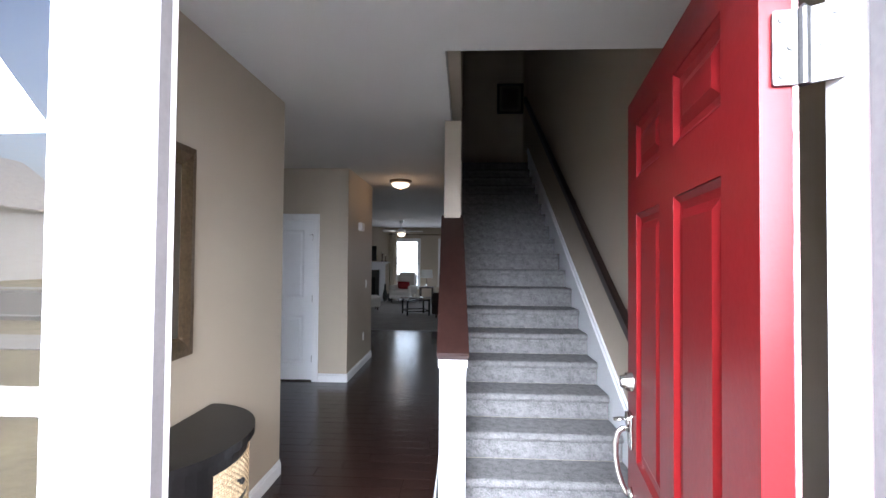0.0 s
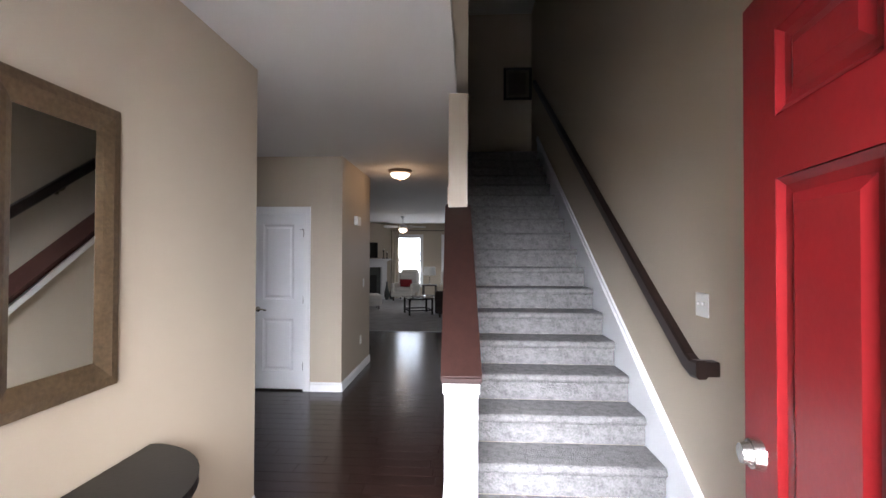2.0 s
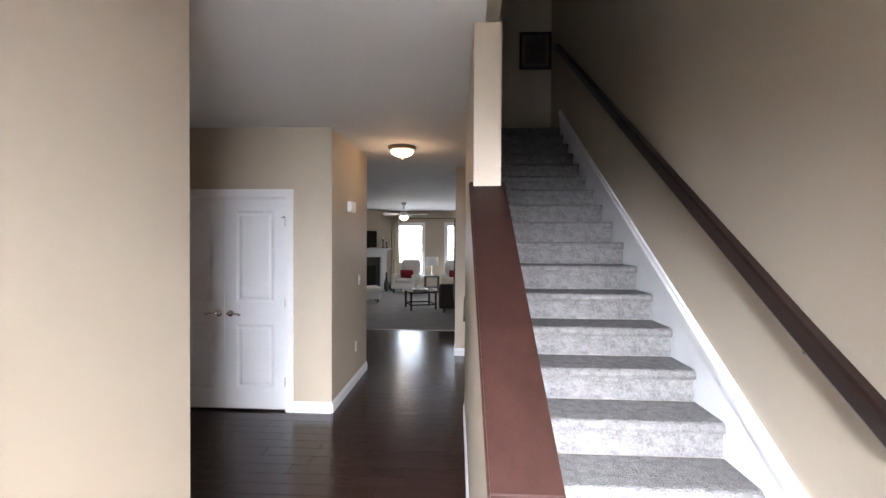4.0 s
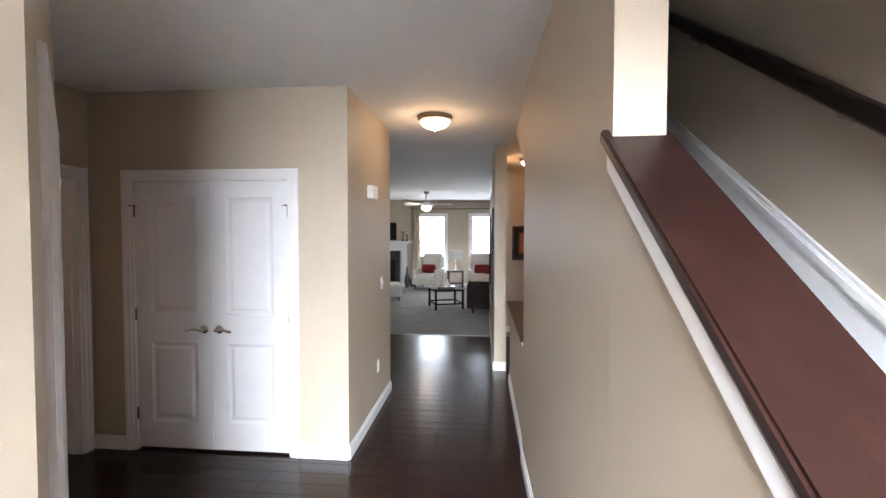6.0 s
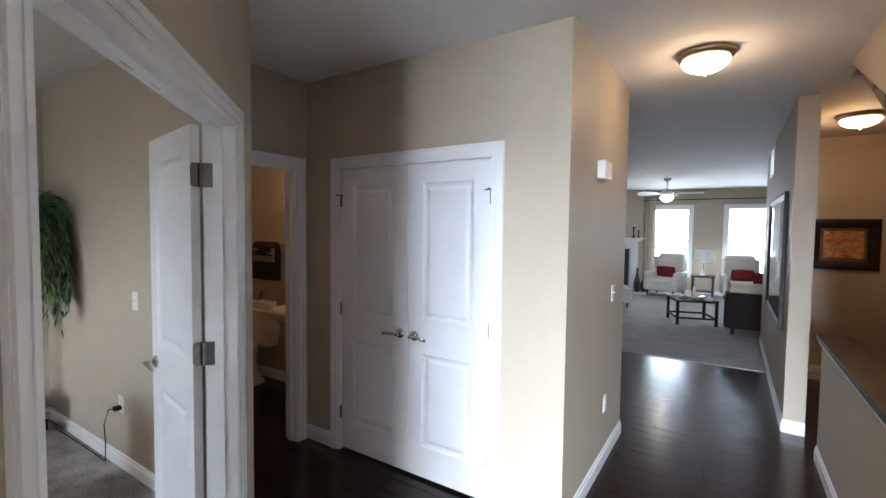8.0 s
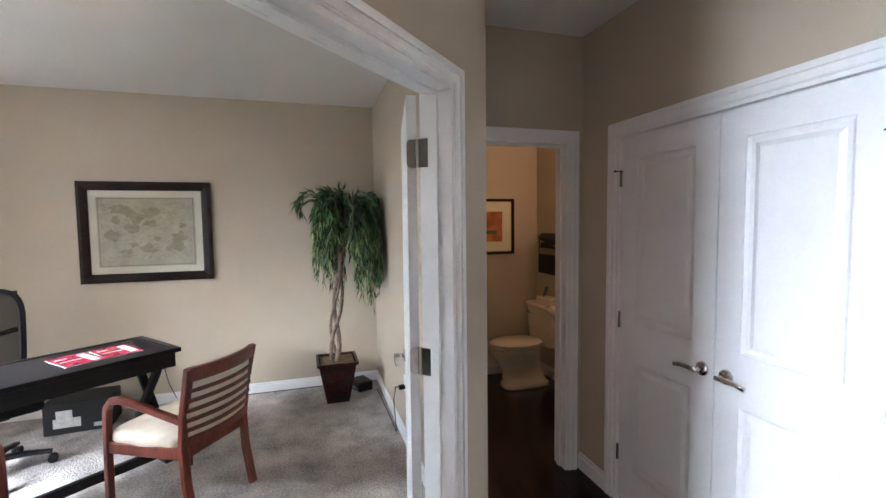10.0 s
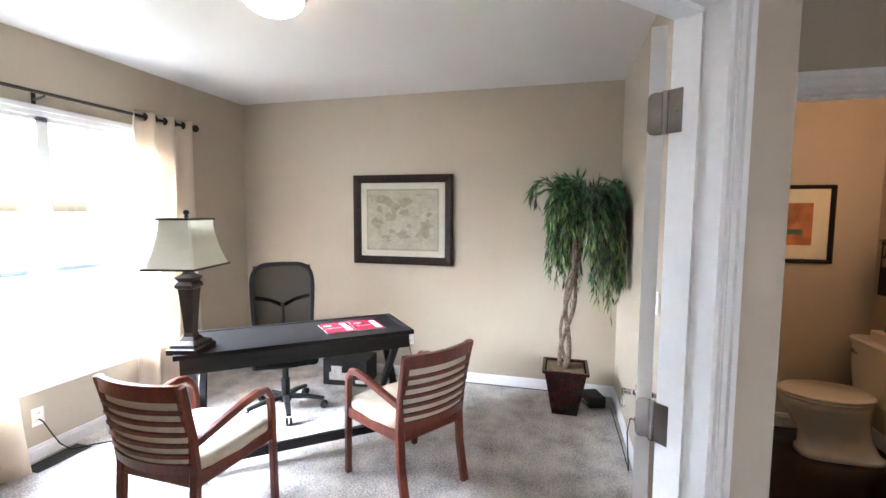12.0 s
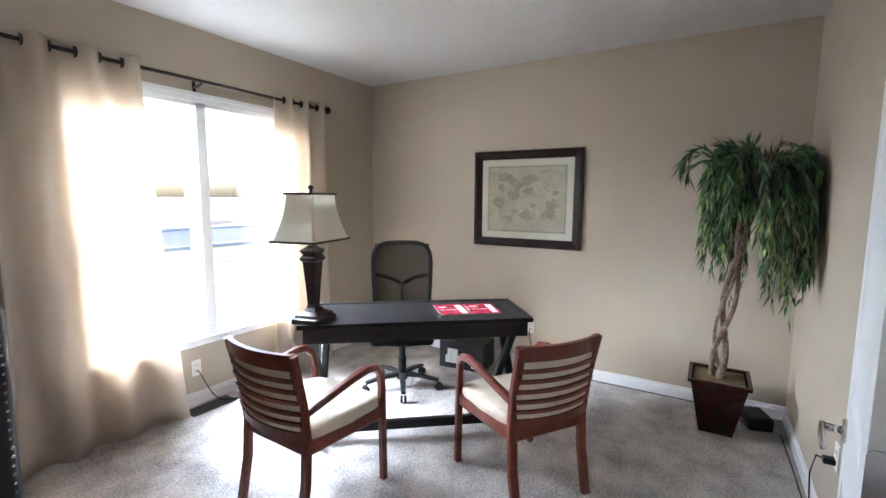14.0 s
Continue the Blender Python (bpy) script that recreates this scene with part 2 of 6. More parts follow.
# ---- large structure ----
H = 2.68
XL, XR = -0.48, 1.95
DIAG0, DIAG1 = (-0.48, 3.05), (-1.906, 4.476)
wall("wall_front", (-0.6, 0.32), (XR, 0.32), 0.16, openings=[(0.65, 1.015, 0.16, 2.07), (1.015, 1.922, 0.0, 2.07)])
wall("wall_foyer", (XL, 0.48), DIAG0, 0.12)
wall("wall_diagonal", DIAG0, DIAG1, 0.12, openings=[(0.46, 1.72, 0.0, 2.05)])
wall("wall_office_side", DIAG1, (-4.70, 4.476), 0.066)
wall("wall_bath_door", (-2.60, 4.476), (-2.60, 6.08), 0.12, openings=[(0.124, 0.834, 0.0, 2.055)])
wall("wall_closet", (-2.60, 5.40), (-0.74, 5.40), 0.12, openings=[(0.325, 1.555, 0.0, 2.04)])
wall("wall_hall", (-0.62, 5.40), (-0.62, 6.85), 0.12)
wall("wall_kitchen", (-0.74, 6.85), (-3.40, 6.85), 0.12)
wall("wall_living_west", (-3.40, 6.73), (-3.40, 16.2), 0.12)
wall("wall_living_far", (-3.52, 16.2), (4.12, 16.2), 0.16, openings=[(1.80, 2.71, 0.5, 2.23), (3.48, 4.39, 0.5, 2.23)])
wall("wall_living_east", (4.0, 16.2), (4.0, 10.88), 0.12)
wall("wall_living_near", (4.0, 11.0), (0.62, 11.0), 0.12)
wall("wall_pier", (0.48, 11.0), (0.48, 7.62), 0.14)
wall("wall_passage", (0.62, 9.7), (XR, 9.7), 0.12)
wall("wall_stair_hall", (0.628, 5.48), (0.668, 3.495), 0.133)
wall("wall_stair_upper", (0.668, 8.4), (0.668, 2.28), 0.133, z0=2.80, z1=5.9)
wall("wall_stair_right", (XR, 9.82), (XR, 0.32), 0.12, z1=5.9)
wall("wall_landing", (0.668, 8.4), (XR, 8.4), 0.12, z0=3.0, z1=5.9)
wall("wall_header", (0.668, 2.16), (XR, 2.16), 0.12, z0=2.80, z1=5.9)
wall("wall_office_window", (-0.60, 0.745), (-4.70, 0.745), 0.16, openings=[(1.28, 2.96, 0.509, 2.18)])
wall("wall_office_back", (-4.58, 0.745), (-4.58, 4.41), 0.12)
wall("wall_bath_back", (-4.38, 4.476), (-4.38, 6.20), 0.12)
wall("wall_bath_far", (-4.38, 6.08), (-2.60, 6.08), 0.12)
wall("wall_closet_back", (-2.60, 6.08), (-0.74, 6.08), 0.12)

bm = bmesh.new()
for x0, x1, y0, y1 in ((-4.8, 0.72, 0.3, 7.0), (0.72, 2.07, 0.3, 2.28), (-3.6, 0.72, 7.0, 8.52), (0.72, 2.07, 7.3, 8.52), (-3.6, 4.2, 8.52, 16.4)):
    box(bm, x0, x1, y0, y1, H, H + 0.12)
box(bm, 0.6, 2.1, 2.1, 8.6, 5.9, 6.0)
structure("ceiling", bm, CEIL, "smooth white painted ceiling", "ceiling")
bm = bmesh.new()
prism(bm, [(5.48, 1.56), (7.3, 2.67), (7.3, 2.74), (5.48, 1.63)], "x", 0.801, XR)
prism(bm, [(5.48, 1.98), (7.0, 2.72), (7.0, 2.80), (5.48, 2.80)], "x", 0.668, 0.801)
structure("wall_soffit", bm, WALL, "sloped tan drywall under the stair", "wall")

bm = bmesh.new()
box(bm, -4.7, 2.07, 0.32, 11.0, -0.20, -0.02)
box(bm, -3.52, 4.12, 11.0, 16.36, -0.20, -0.02)
structure("floor", bm, CONCRETE, "subfloor slab under the floor coverings", "floor")
bm = bmesh.new()
prism(bm, [(-0.60, 0.745), (-0.60, 3.00), (-2.01, 4.41), (-4.58, 4.41), (-4.58, 0.745)], "z", -0.02, 0.012)
structure("carpet_office", bm, CARPET_OF, "grey cut-pile carpet, slightly mottled", "carpet")
bm = bmesh.new()
box(bm, -3.40, 4.0, 9.39, 16.2, -0.02, 0.012)
structure("carpet_living", bm, CARPET_LR, "pale grey cut-pile carpet", "carpet")

# baseboards
for a, b in (((XL, 0.48), DIAG0), ((-2.60, 5.40), (-2.345, 5.40)), ((-0.978, 5.40), (-0.62, 5.40)), ((-0.62, 5.40), (-0.62, 6.85)),
             ((0.628, 5.48), (0.668, 3.495)), ((0.668, 3.495), (0.668, 2.36)), ((0.48, 9.39), (0.48, 7.62)), ((0.48, 7.62), (0.62, 7.62)), ((0.64, 7.2), (0.64, 5.48)),
             ((-4.58, 0.745), (-4.58, 4.41)), ((-2.01, 4.41), (-4.58, 4.41)), ((-0.6, 0.745), (-4.58, 0.745)),
             ((-4.38, 4.476), (-4.38, 6.08)), ((-4.38, 6.08), (-2.72, 6.08)), ((-3.4, 16.2), (4.0, 16.2)), ((-1.906, 4.476), (-2.60, 4.476)),
             ((0.48, 11.0), (0.48, 9.39)), ((0.62, 9.7), (XR, 9.7))):
    if a == (-2.01, 4.41):
        baseboard(b, a).matrix_basis = local((-4.58, 4.41), (-2.01, 4.41)) 
    else:
        baseboard(a, b)
s = 2 ** -0.5
baseboard(DIAG0, (DIAG0[0] - 0.39 * s, DIAG0[1] + 0.39 * s))
baseboard((DIAG1[0] + 0.232 * s, DIAG1[1] - 0.232 * s), DIAG1)
casing(DIAG0, DIAG1, 0.46, 1.72, 2.05, 0.12)
casing((-2.60, 4.476), (-2.60, 6.08), 0.124, 0.834, 2.055, 0.12)
casing((-2.60, 5.40), (-0.62, 5.40), 0.325, 1.555, 2.04, 0.12, both=False)

# ---- stairs, half walls, rails ----
RISE, RUN, STEP3 = 0.18, 0.29, 3.27


def nose_y(k):
    return STEP3 + (k - 3) * RUN


stairs = tagged(new("staircase"), "straight staircase in mottled grey carpet with rounded nosings", "staircase", kind="structure")
bm = bmesh.new()
arc = [(0.030 - 0.030 * math.cos(radians(a)), -0.030 + 0.030 * math.sin(radians(a))) for a in range(-60, 91, 25)]
prof = [(RUN + 0.02, 0.0), (RUN + 0.02, -RISE)] + [(0.028, -RISE), (0.028, -0.052)] + arc
prism(bm, prof, "x", 0, XR - 0.028 - 0.801)
bmesh.ops.bevel(bm, geom=[e for e in bm.edges if e.calc_length() < 0.02], offset=0.001, segments=1, affect="EDGES")
step_mesh = mesh_of("step", bm, CARPET_ST)
for k in range(1, 18):
    st = new("step", step_mesh)
    st.parent = stairs
    st.location = (0.801, nose_y(k), RISE * k)
bm = bmesh.new()
box(bm, 0.801, XR, nose_y(18), 8.4, RISE * 18 - 0.2, RISE * 18, 0.02)
part("landing", bm, CARPET_ST, stairs)
bm = bmesh.new()
prism(bm, [(2.78, -0.01), (5.45, -0.01), (5.45, 1.64), (7.3, 2.75), (7.3, 2.79), (2.80, 0.0)], "x", 0.803, XR - 0.002)
part("carriage", bm, WALL, stairs)
bm = bmesh.new()
y0, y1 = 2.55, nose_y(18) + 0.05


def nline(y):
    return RISE + (y - nose_y(1)) * RISE / RUN


for lo, hi, d in ((-0.32, 0.150, 0.014), (0.128, 0.200, 0.024), (0.150, 0.190, 0.031), (0.190, 0.225, 0.018)):
    prism(bm, [(y0, max(0.0, nline(y0) + lo)), (y0 + 0.25, max(0.0, nline(y0 + 0.25) + lo)), (y1, nline(y1) + lo), (y1, nline(y1) + hi), (y0, nline(y0) + hi)], "x", XR - d, XR + 0.001)
structure("stair_skirt", bm, TRIM, "white painted stair skirt board with a moulded top edge", "trim")

rail = thing("handrail", pose(0, 0, 0), "dark stained wooden handrail on wall brackets beside the stairs", "handrail")
bm = bmesh.new()


def rail_z(y):
    return 1.105 + (y - 2.72) * 0.668


sweep(bm, [(1.865, 2.505, 1.035), (1.865, 2.57, 1.030), (1.865, 2.63, rail_z(2.63) + 0.008), (1.865, 3.0, rail_z(3.0)), (1.865, 7.5, rail_z(7.5))], 0.052, 0.085)
part("rail", bm, RAILWOOD, rail)
bm = bmesh.new()
box(bm, 1.88, XR, 2.507, 2.57, 1.0, 1.07, 0.008)
part("wall_return", bm, RAILWOOD, rail)
for y in (3.0, 4.4, 5.8, 7.2):
    bm = bmesh.new()
    z = rail_z(y) - 0.05
    sweep(bm, [(1.865, y, z + 0.01), (1.875, y, z - 0.03), (1.93, y, z - 0.05), (XR, y, z - 0.05)], 0.014, 0.014)
    cyl(bm, (XR - 0.006, y, z - 0.05), (XR, y, z - 0.05), 0.03)
    part("bracket", bm, CHROME, rail)



def knee_shear(bm):
    """The half wall stands a little askew of the hall."""
    for v in bm.verts:
        v.co.x += 0.04 * (3.5 - v.co.y) / 1.17


bm = bmesh.new()
prism(bm, [(2.362, -0.01), (2.362, 1.01), (3.495, 1.84), (3.495, -0.01)], "x", 0.668, 0.801)
knee_shear(bm)
structure("wall_knee", bm, WALL, "sloping tan half wall beside the stairs", "wall")
bm = bmesh.new()
box(bm, 0.662, 0.807, 2.345, 2.361, 0, 1.0, 0.003)
box(bm, 0.656, 0.813, 2.330, 2.361, 0.965, 1.0, 0.004)
for x0, x1 in ((0.654, 0.668), (0.801, 0.815)):
    prism(bm, [(2.345, 0.955), (2.345, 1.0), (3.495, 1.845), (3.495, 1.80)], "x", x0, x1)
knee_shear(bm)
structure("trim", bm, TRIM, "white painted end panel and moulding of the half wall", "trim")
bm = bmesh.new()
prism(bm, [(2.318, 1.001), (2.318, 1.034), (3.535, 1.914), (3.535, 1.876)], "x", 0.646, 0.823)
bmesh.ops.bevel(bm, geom=list(bm.edges), offset=0.006, segments=2, affect="EDGES")
knee_shear(bm)
structure("trim", bm, DARKWOOD, "dark stained wooden cap of the half wall", "cap rail")

bm = bmesh.new()
box(bm, 0.64, 0.772, 5.48, 7.2, -0.01, 0.865)
structure("wall_half", bm, WALL, "low tan half wall beside the passage", "wall")
bm = bmesh.new()
box(bm, 0.622, 0.79, 5.482, 7.215, 0.835, 0.866, 0.004)
structure("trim", bm, TRIM, "white moulding under the half wall cap", "trim")
bm = bmesh.new()
box(bm, 0.608, 0.804, 5.482, 7.23, 0.866, 0.900, 0.006)
structure("trim", bm, DARKWOOD, "dark stained wooden cap of the low wall", "cap rail")

# ---- doors ----


def panel_door(parent, w, h, t, fields, material, inset=0.010, z0=0.012):
    """A slab of stiles and rails round raised panels; x from the hinge, y through the thickness."""
    bm = bmesh.new()
    slab_with_holes(bm, w, t, z0, h, fields)
    slab = part("slab", bm, material, parent)
    for a, b, p, q in fields:
        bm = bmesh.new()
        box(bm, a, b, inset, t - inset, p, q)
        for y, sg in ((inset, -1), (t - inset, 1)):
            ring = [[(a + o, b - o, p + o, q - o, y + sg * d) for o, d in ((0.002, inset * 0.95), (0.014, inset * 0.2), (0.030, 0.0), (0.050, inset * 0.7))]]
            prev = None
            for xa, xb, za, zb, yy in ring[0]:
                vs = [bm.verts.new(c) for c in ((xa, yy, za), (xb, yy, za), (xb, yy, zb), (xa, yy, zb))]
                if prev:
                    for k in range(4):
                        bm.faces.new((prev[k], prev[(k + 1) % 4], vs[(k + 1) % 4], vs[k]))
                prev = vs
            bm.faces.new(prev)
        part("panel", bm, material, parent)
    return slab


def hinge(parent, x, y, z, first=90.0, ang=90.0, size=0.1, wide=0.034, label="satin steel hinge with screws", leaves=True, material=HINGE, radius=0.013):
    """Two leaves round a knuckle at x, y; the second leaf turned by ang from the first."""
    bm = bmesh.new()
    cyl(bm, (x, y, z - size / 2), (x, y, z + size / 2), 0.008, seg=12)
    cyl(bm, (x, y, z + size / 2), (x, y, z + size / 2 + 0.006), 0.006, 0.003, seg=12)
    for a, w in ((first, wide), (ang, 0.046)) if leaves else ():
        m = Matrix.Translation((x, y, z)) @ Matrix.Rotation(radians(a), 4, "Z")
        r, h = radius, size / 2
        pts = [(0.004, -h), (w - r, -h)] + [(w - r + r * math.cos(radians(g)), -h + r + r * math.sin(radians(g))) for g in (-60, -30, 0)]
        pts += [(w - r + r * math.cos(radians(g)), h - r + r * math.sin(radians(g))) for g in (0, 30, 60)] + [(w - r, h), (0.004, h)]
        bmesh.ops.transform(bm, matrix=m, verts=prism(bm, pts, "y", -0.002, 0.002))
        for dx, dz in ((w * 0.7, -0.036), (w * 0.42, 0.0), (w * 0.7, 0.036)):
            p, q = m @ Vector((dx, -0.0035, dz)), m @ Vector((dx, 0.0035, dz))
            cyl(bm, p, q, 0.0045, seg=8)
    return part("hinge", bm, material, parent, label)


def lever(parent, x, y, z, side, way):
    """A lever handle with a round rose on the face y; side -1 or 1 along y, way -1 or 1 along x."""
    bm = bmesh.new()
    cyl(bm, (x, y, z), (x, y + side * 0.008, z), 0.032, 0.029, 20)
    cyl(bm, (x, y, z), (x, y + side * 0.048, z), 0.010, seg=12)
    sweep(bm, [(x - way * 0.012, y + side * 0.048, z), (x + way * 0.03, y + side * 0.050, z + 0.004), (x + way * 0.075, y + side * 0.048, z + 0.002), (x + way * 0.115, y + side * 0.044, z - 0.008)], 0.012, 0.018)
    return part("handle", bm, CHROME, parent, "satin nickel lever handle", smooth=True)


# front door, standing open into the foyer
FD = pose(1.258, 0.490, 0, 0, 0, 80.5)
door = tagged(thing("door_front", FD, "red six-panel front door standing wide open, edge paint scuffed", "door"), kind="structure")
c1, c2 = (0.125, 0.380), (0.490, 0.745)
panel_door(door, 0.87, 2.05, 0.045, [(*c, p, q) for c in (c1, c2) for p, q in ((0.22, 0.80), (0.96, 1.69), (1.80, 1.955))], RED, inset=0.012, z0=0.02)
bm = bmesh.new()
cyl(bm, (0.81, 0.045, 1.18), (0.81, 0.062, 1.18), 0.031, 0.027, 24)
cyl(bm, (0.81, 0.062, 1.18), (0.81, 0.078, 1.18), 0.022, 0.018, 24)
cyl(bm, (0.81, 0.0, 1.18), (0.81, -0.014, 1.18), 0.031, 0.027, 24)
box(bm, 0.802, 0.818, -0.032, -0.012, 1.158, 1.202, 0.004)
part("deadbolt", bm, CHROME, door, "polished deadbolt cylinder", smooth=False)
bm = bmesh.new()
box(bm, 0.785, 0.835, 0.045, 0.055, 0.98, 1.085, 0.004)
cyl(bm, (0.81, 0.055, 1.065), (0.81, 0.062, 1.065), 0.024, 0.024, 20)
sweep(bm, [(0.81, 0.052, 1.035), (0.81, 0.072, 1.036), (0.81, 0.086, 1.022), (0.81, 0.092, 0.99), (0.81, 0.092, 0.95), (0.81, 0.086, 0.91), (0.81, 0.074, 0.87), (0.81, 0.062, 0.845), (0.81, 0.05, 0.835)], 0.016, 0.011, up=(1, 0, 0))
sweep(bm, [(0.81, 0.05, 1.065), (0.81, 0.078, 1.067), (0.81, 0.098, 1.062)], 0.022, 0.006)
cyl(bm, (0.81, 0.045, 0.835), (0.81, 0.054, 0.835), 0.024, 0.02, 16)
part("handle_set", bm, CHROME, door, "polished nickel handle set with a thumb latch", smooth=True)
bm = bmesh.new()
box(bm, -0.003, 0.001, 0.001, 0.007, 0.03, 2.04)
for z in (0.25, 1.08, 1.83):
    hinge(door, -0.005, -0.004, z, ang=243, size=0.098, wide=0.036, material=DULL, radius=0.004)
part("edge_strip", bm, mat("scuffed_pink_edge_paint", (0.42, 0.15, 0.15), 0.6, var=0.35, scale=9, fine=60, color2=(0.6, 0.36, 0.35)), door, "pale scuffed paint on the hinge edge")

# front frame: jambs, mullion between door and sidelight, head, threshold
bm = bmesh.new()
box(bm, 0.410, 0.430, 0.3265, 0.492, 0.0, 2.07, 0.002)
box(bm, 0.426, 0.430, 0.316, 0.3262, 0.0, 2.07)
box(bm, 1.292, 1.325, 0.255, 0.492, 0.0, 2.07, 0.003)
box(bm, 1.325, 1.46, 0.275, 0.32, 0.0, 2.19, 0.004)
box(bm, -0.04, 0.05, 0.275, 0.32, 0.0, 2.19, 0.004)
box(bm, 0.05, 1.325, 0.275, 0.32, 2.07, 2.19, 0.004)
box(bm, 0.43, 1.292, 0.32, 0.492, 2.045, 2.07)
for x0, x1 in ((-0.01, 0.05), (0.335, 0.4095), (1.325, 1.385)):
    box(bm, x0, x1, 0.48, 0.495, 0.0, 2.13, 0.003)
box(bm, -0.01, 1.385, 0.48, 0.4965, 2.071, 2.13, 0.003)
structure("trim", bm, TRIM, "white front door frame and casing", "door frame")
bm = bmesh.new()
box(bm, 0.4303, 0.441, 0.44, 0.462, 0.0, 2.04)
box(bm, 1.281, 1.2917, 0.39, 0.415, 0.0, 2.04)
structure("trim", bm, mat("grey_weatherstrip", (0.12, 0.11, 0.11), 0.7), "grey rubber weatherstrip of the front door", "weatherstrip")
side = tagged(thing("window_sidelight", pose(0, 0, 0), "narrow white-framed sidelight with divided panes beside the front door", "window"), kind="structure")
bm = bmesh.new()
box(bm, 0.05, 0.075, 0.33, 0.38, 0.16, 2.07, 0.003)
box(bm, 0.396, 0.4095, 0.44, 0.478, 0.16, 2.07, 0.003)
box(bm, 0.075, 0.408, 0.33, 0.38, 0.16, 0.22, 0.003)
box(bm, 0.075, 0.408, 0.33, 0.38, 2.01, 2.07, 0.003)
part("window_frame", bm, TRIM, side)
for z in (0.82, 1.41):
    bm = bmesh.new()
    box(bm, 0.075, 0.4258, 0.312, 0.3195, z - 0.012, z + 0.012, 0.002)
    part("muntin", bm, TRIM, side)
for za, zb in ((0.22, 0.808), (0.832, 1.398), (1.422, 2.01)):
    bm = bmesh.new()
    box(bm, 0.060, 0.4258, 0.320, 0.326, za - 0.011, zb + 0.011)
    part("pane", bm, SKYGLASS, side).visible_shadow = False
bm = bmesh.new()
box(bm, 0.43, 1.292, 0.28, 0.50, -0.02, 0.015, 0.004)
structure("threshold", bm, mat("bronze_threshold", (0.10, 0.075, 0.05), 0.35, metal=0.6), "bronze metal door threshold", "threshold")



def leaf_plate(bm, m, w, h=0.05, r=0.014):
    """A hinge leaf from x 0 to w with rounded far corners and three screws."""
    pts = [(0.0, -h), (w - r, -h)] + [(w - r + r * math.cos(radians(g)), -h + r + r * math.sin(radians(g))) for g in (-60, -30, 0)]
    pts += [(w - r + r * math.cos(radians(g)), h - r + r * math.sin(radians(g))) for g in (0, 30, 60)] + [(w - r, h), (0.0, h)]
    bmesh.ops.transform(bm, matrix=m, verts=prism(bm, pts, "y", -0.0015, 0.0015))
    for dx, dz in ((w * 0.72, -0.034), (w * 0.4, 0.0), (w * 0.72, 0.034)):
        cyl(bm, m @ Vector((dx, -0.003, dz)), m @ Vector((dx, 0.003, dz)), 0.0045, seg=8)


def office_hinge(d, z, along, way):
    """One leaf on the door's edge, one on the jamb beside it, with a knuckle between."""
    bm = bmesh.new()
    leaf_plate(bm, pose(-0.003, 0.0, z, 0, 0, 90), 0.036)
    jamb = d.matrix_basis.inverted() @ local(DIAG0, DIAG1)
    leaf_plate(bm, jamb @ pose(along - way * 0.003, 0.126, z, 0, 0, -90), 0.05)
    a, b = jamb @ Vector((along - way * 0.003, 0.132, z - 0.05)), jamb @ Vector((along - way * 0.003, 0.132, z + 0.05))
    cyl(bm, a, b, 0.008, seg=12)
    return part("hinge", bm, HINGE, d, "satin steel hinge with rounded leaves")


# office double doors
SQ = 2 ** -0.5
for hx, hy, rz, flip in ((-1.787, 4.158, 170.0, 1), (-0.893, 3.313, -96.0, -1)):
    d = tagged(thing("door_office", pose(hx, hy, 0, 0, 0, rz), "white two-panel office door standing open against the wall", "door", "office double doors"), kind="structure")
    if flip < 0:
        d.matrix_basis = d.matrix_basis @ Matrix.Diagonal((1, -1, 1, 1))
    panel_door(d, 0.60, 2.03, 0.035, [(0.105, 0.495, 0.22, 0.82), (0.105, 0.495, 1.035, 1.91)], DOORW)
    lever(d, 0.54, 0.035, 0.93, 1, -1)
    lever(d, 0.54, 0.0, 0.93, -1, -1)
    for z in (0.30, 1.075, 1.825):
        office_hinge(d, z, 1.702 if flip > 0 else 0.478, 1 if flip > 0 else -1)
bm = bmesh.new()
for sx in (1.0, 1.18):
    box(bm, sx - 0.03, sx + 0.03, 0.075, 0.10, 2.0295, 2.0325)
ob = structure("ball_catch_plates", bm, CHROME, "two small metal strike plates in the door head", "strike plate")
ob.matrix_basis = local(DIAG0, DIAG1)

# closet double doors
for hx, way in ((-2.253, 1), (-1.067, -1)):
    d = tagged(thing("door_closet", pose(hx, 5.415, 0), "white two-panel closet door, closed", "door", "closet double doors"), kind="structure")
    if way < 0:
        d.matrix_basis = d.matrix_basis @ Matrix.Diagonal((-1, 1, 1, 1))
    panel_door(d, 0.591, 2.018, 0.035, [(0.115, 0.476, 0.22, 0.82), (0.115, 0.476, 1.035, 1.90)], DOORW, z0=0.02)
    lever(d, 0.535, 0.0, 0.925, -1, -1)
    for z in (0.28, 1.03, 1.80):
        hinge(d, -0.002, -0.006, z, size=0.085, leaves=False)
        if z > 1.5:
            bm = bmesh.new()
            cyl(bm, (-0.002, -0.010, z + 0.040), (-0.002, -0.040, z + 0.040), 0.003, seg=8)
            cyl(bm, (-0.002, -0.010, z + 0.040), (0.036, -0.022, z + 0.036), 0.003, seg=8)
            cyl(bm, (-0.002, -0.040, z + 0.040), (-0.002, -0.048, z + 0.040), 0.006, seg=8)
            part("hinge_stop", bm, DULL, d, "small dark hinge pin door stop")

# ---- lamps ----
BRONZE = mat("brushed_nickel_ring", (0.35, 0.26, 0.19), 0.3, metal=0.9, var=0.05)
BOWL = mat("frosted_glass_bowl", (0.9, 0.88, 0.82), 0.4, emit=(1.0, 0.80, 0.56), strength=1.1)


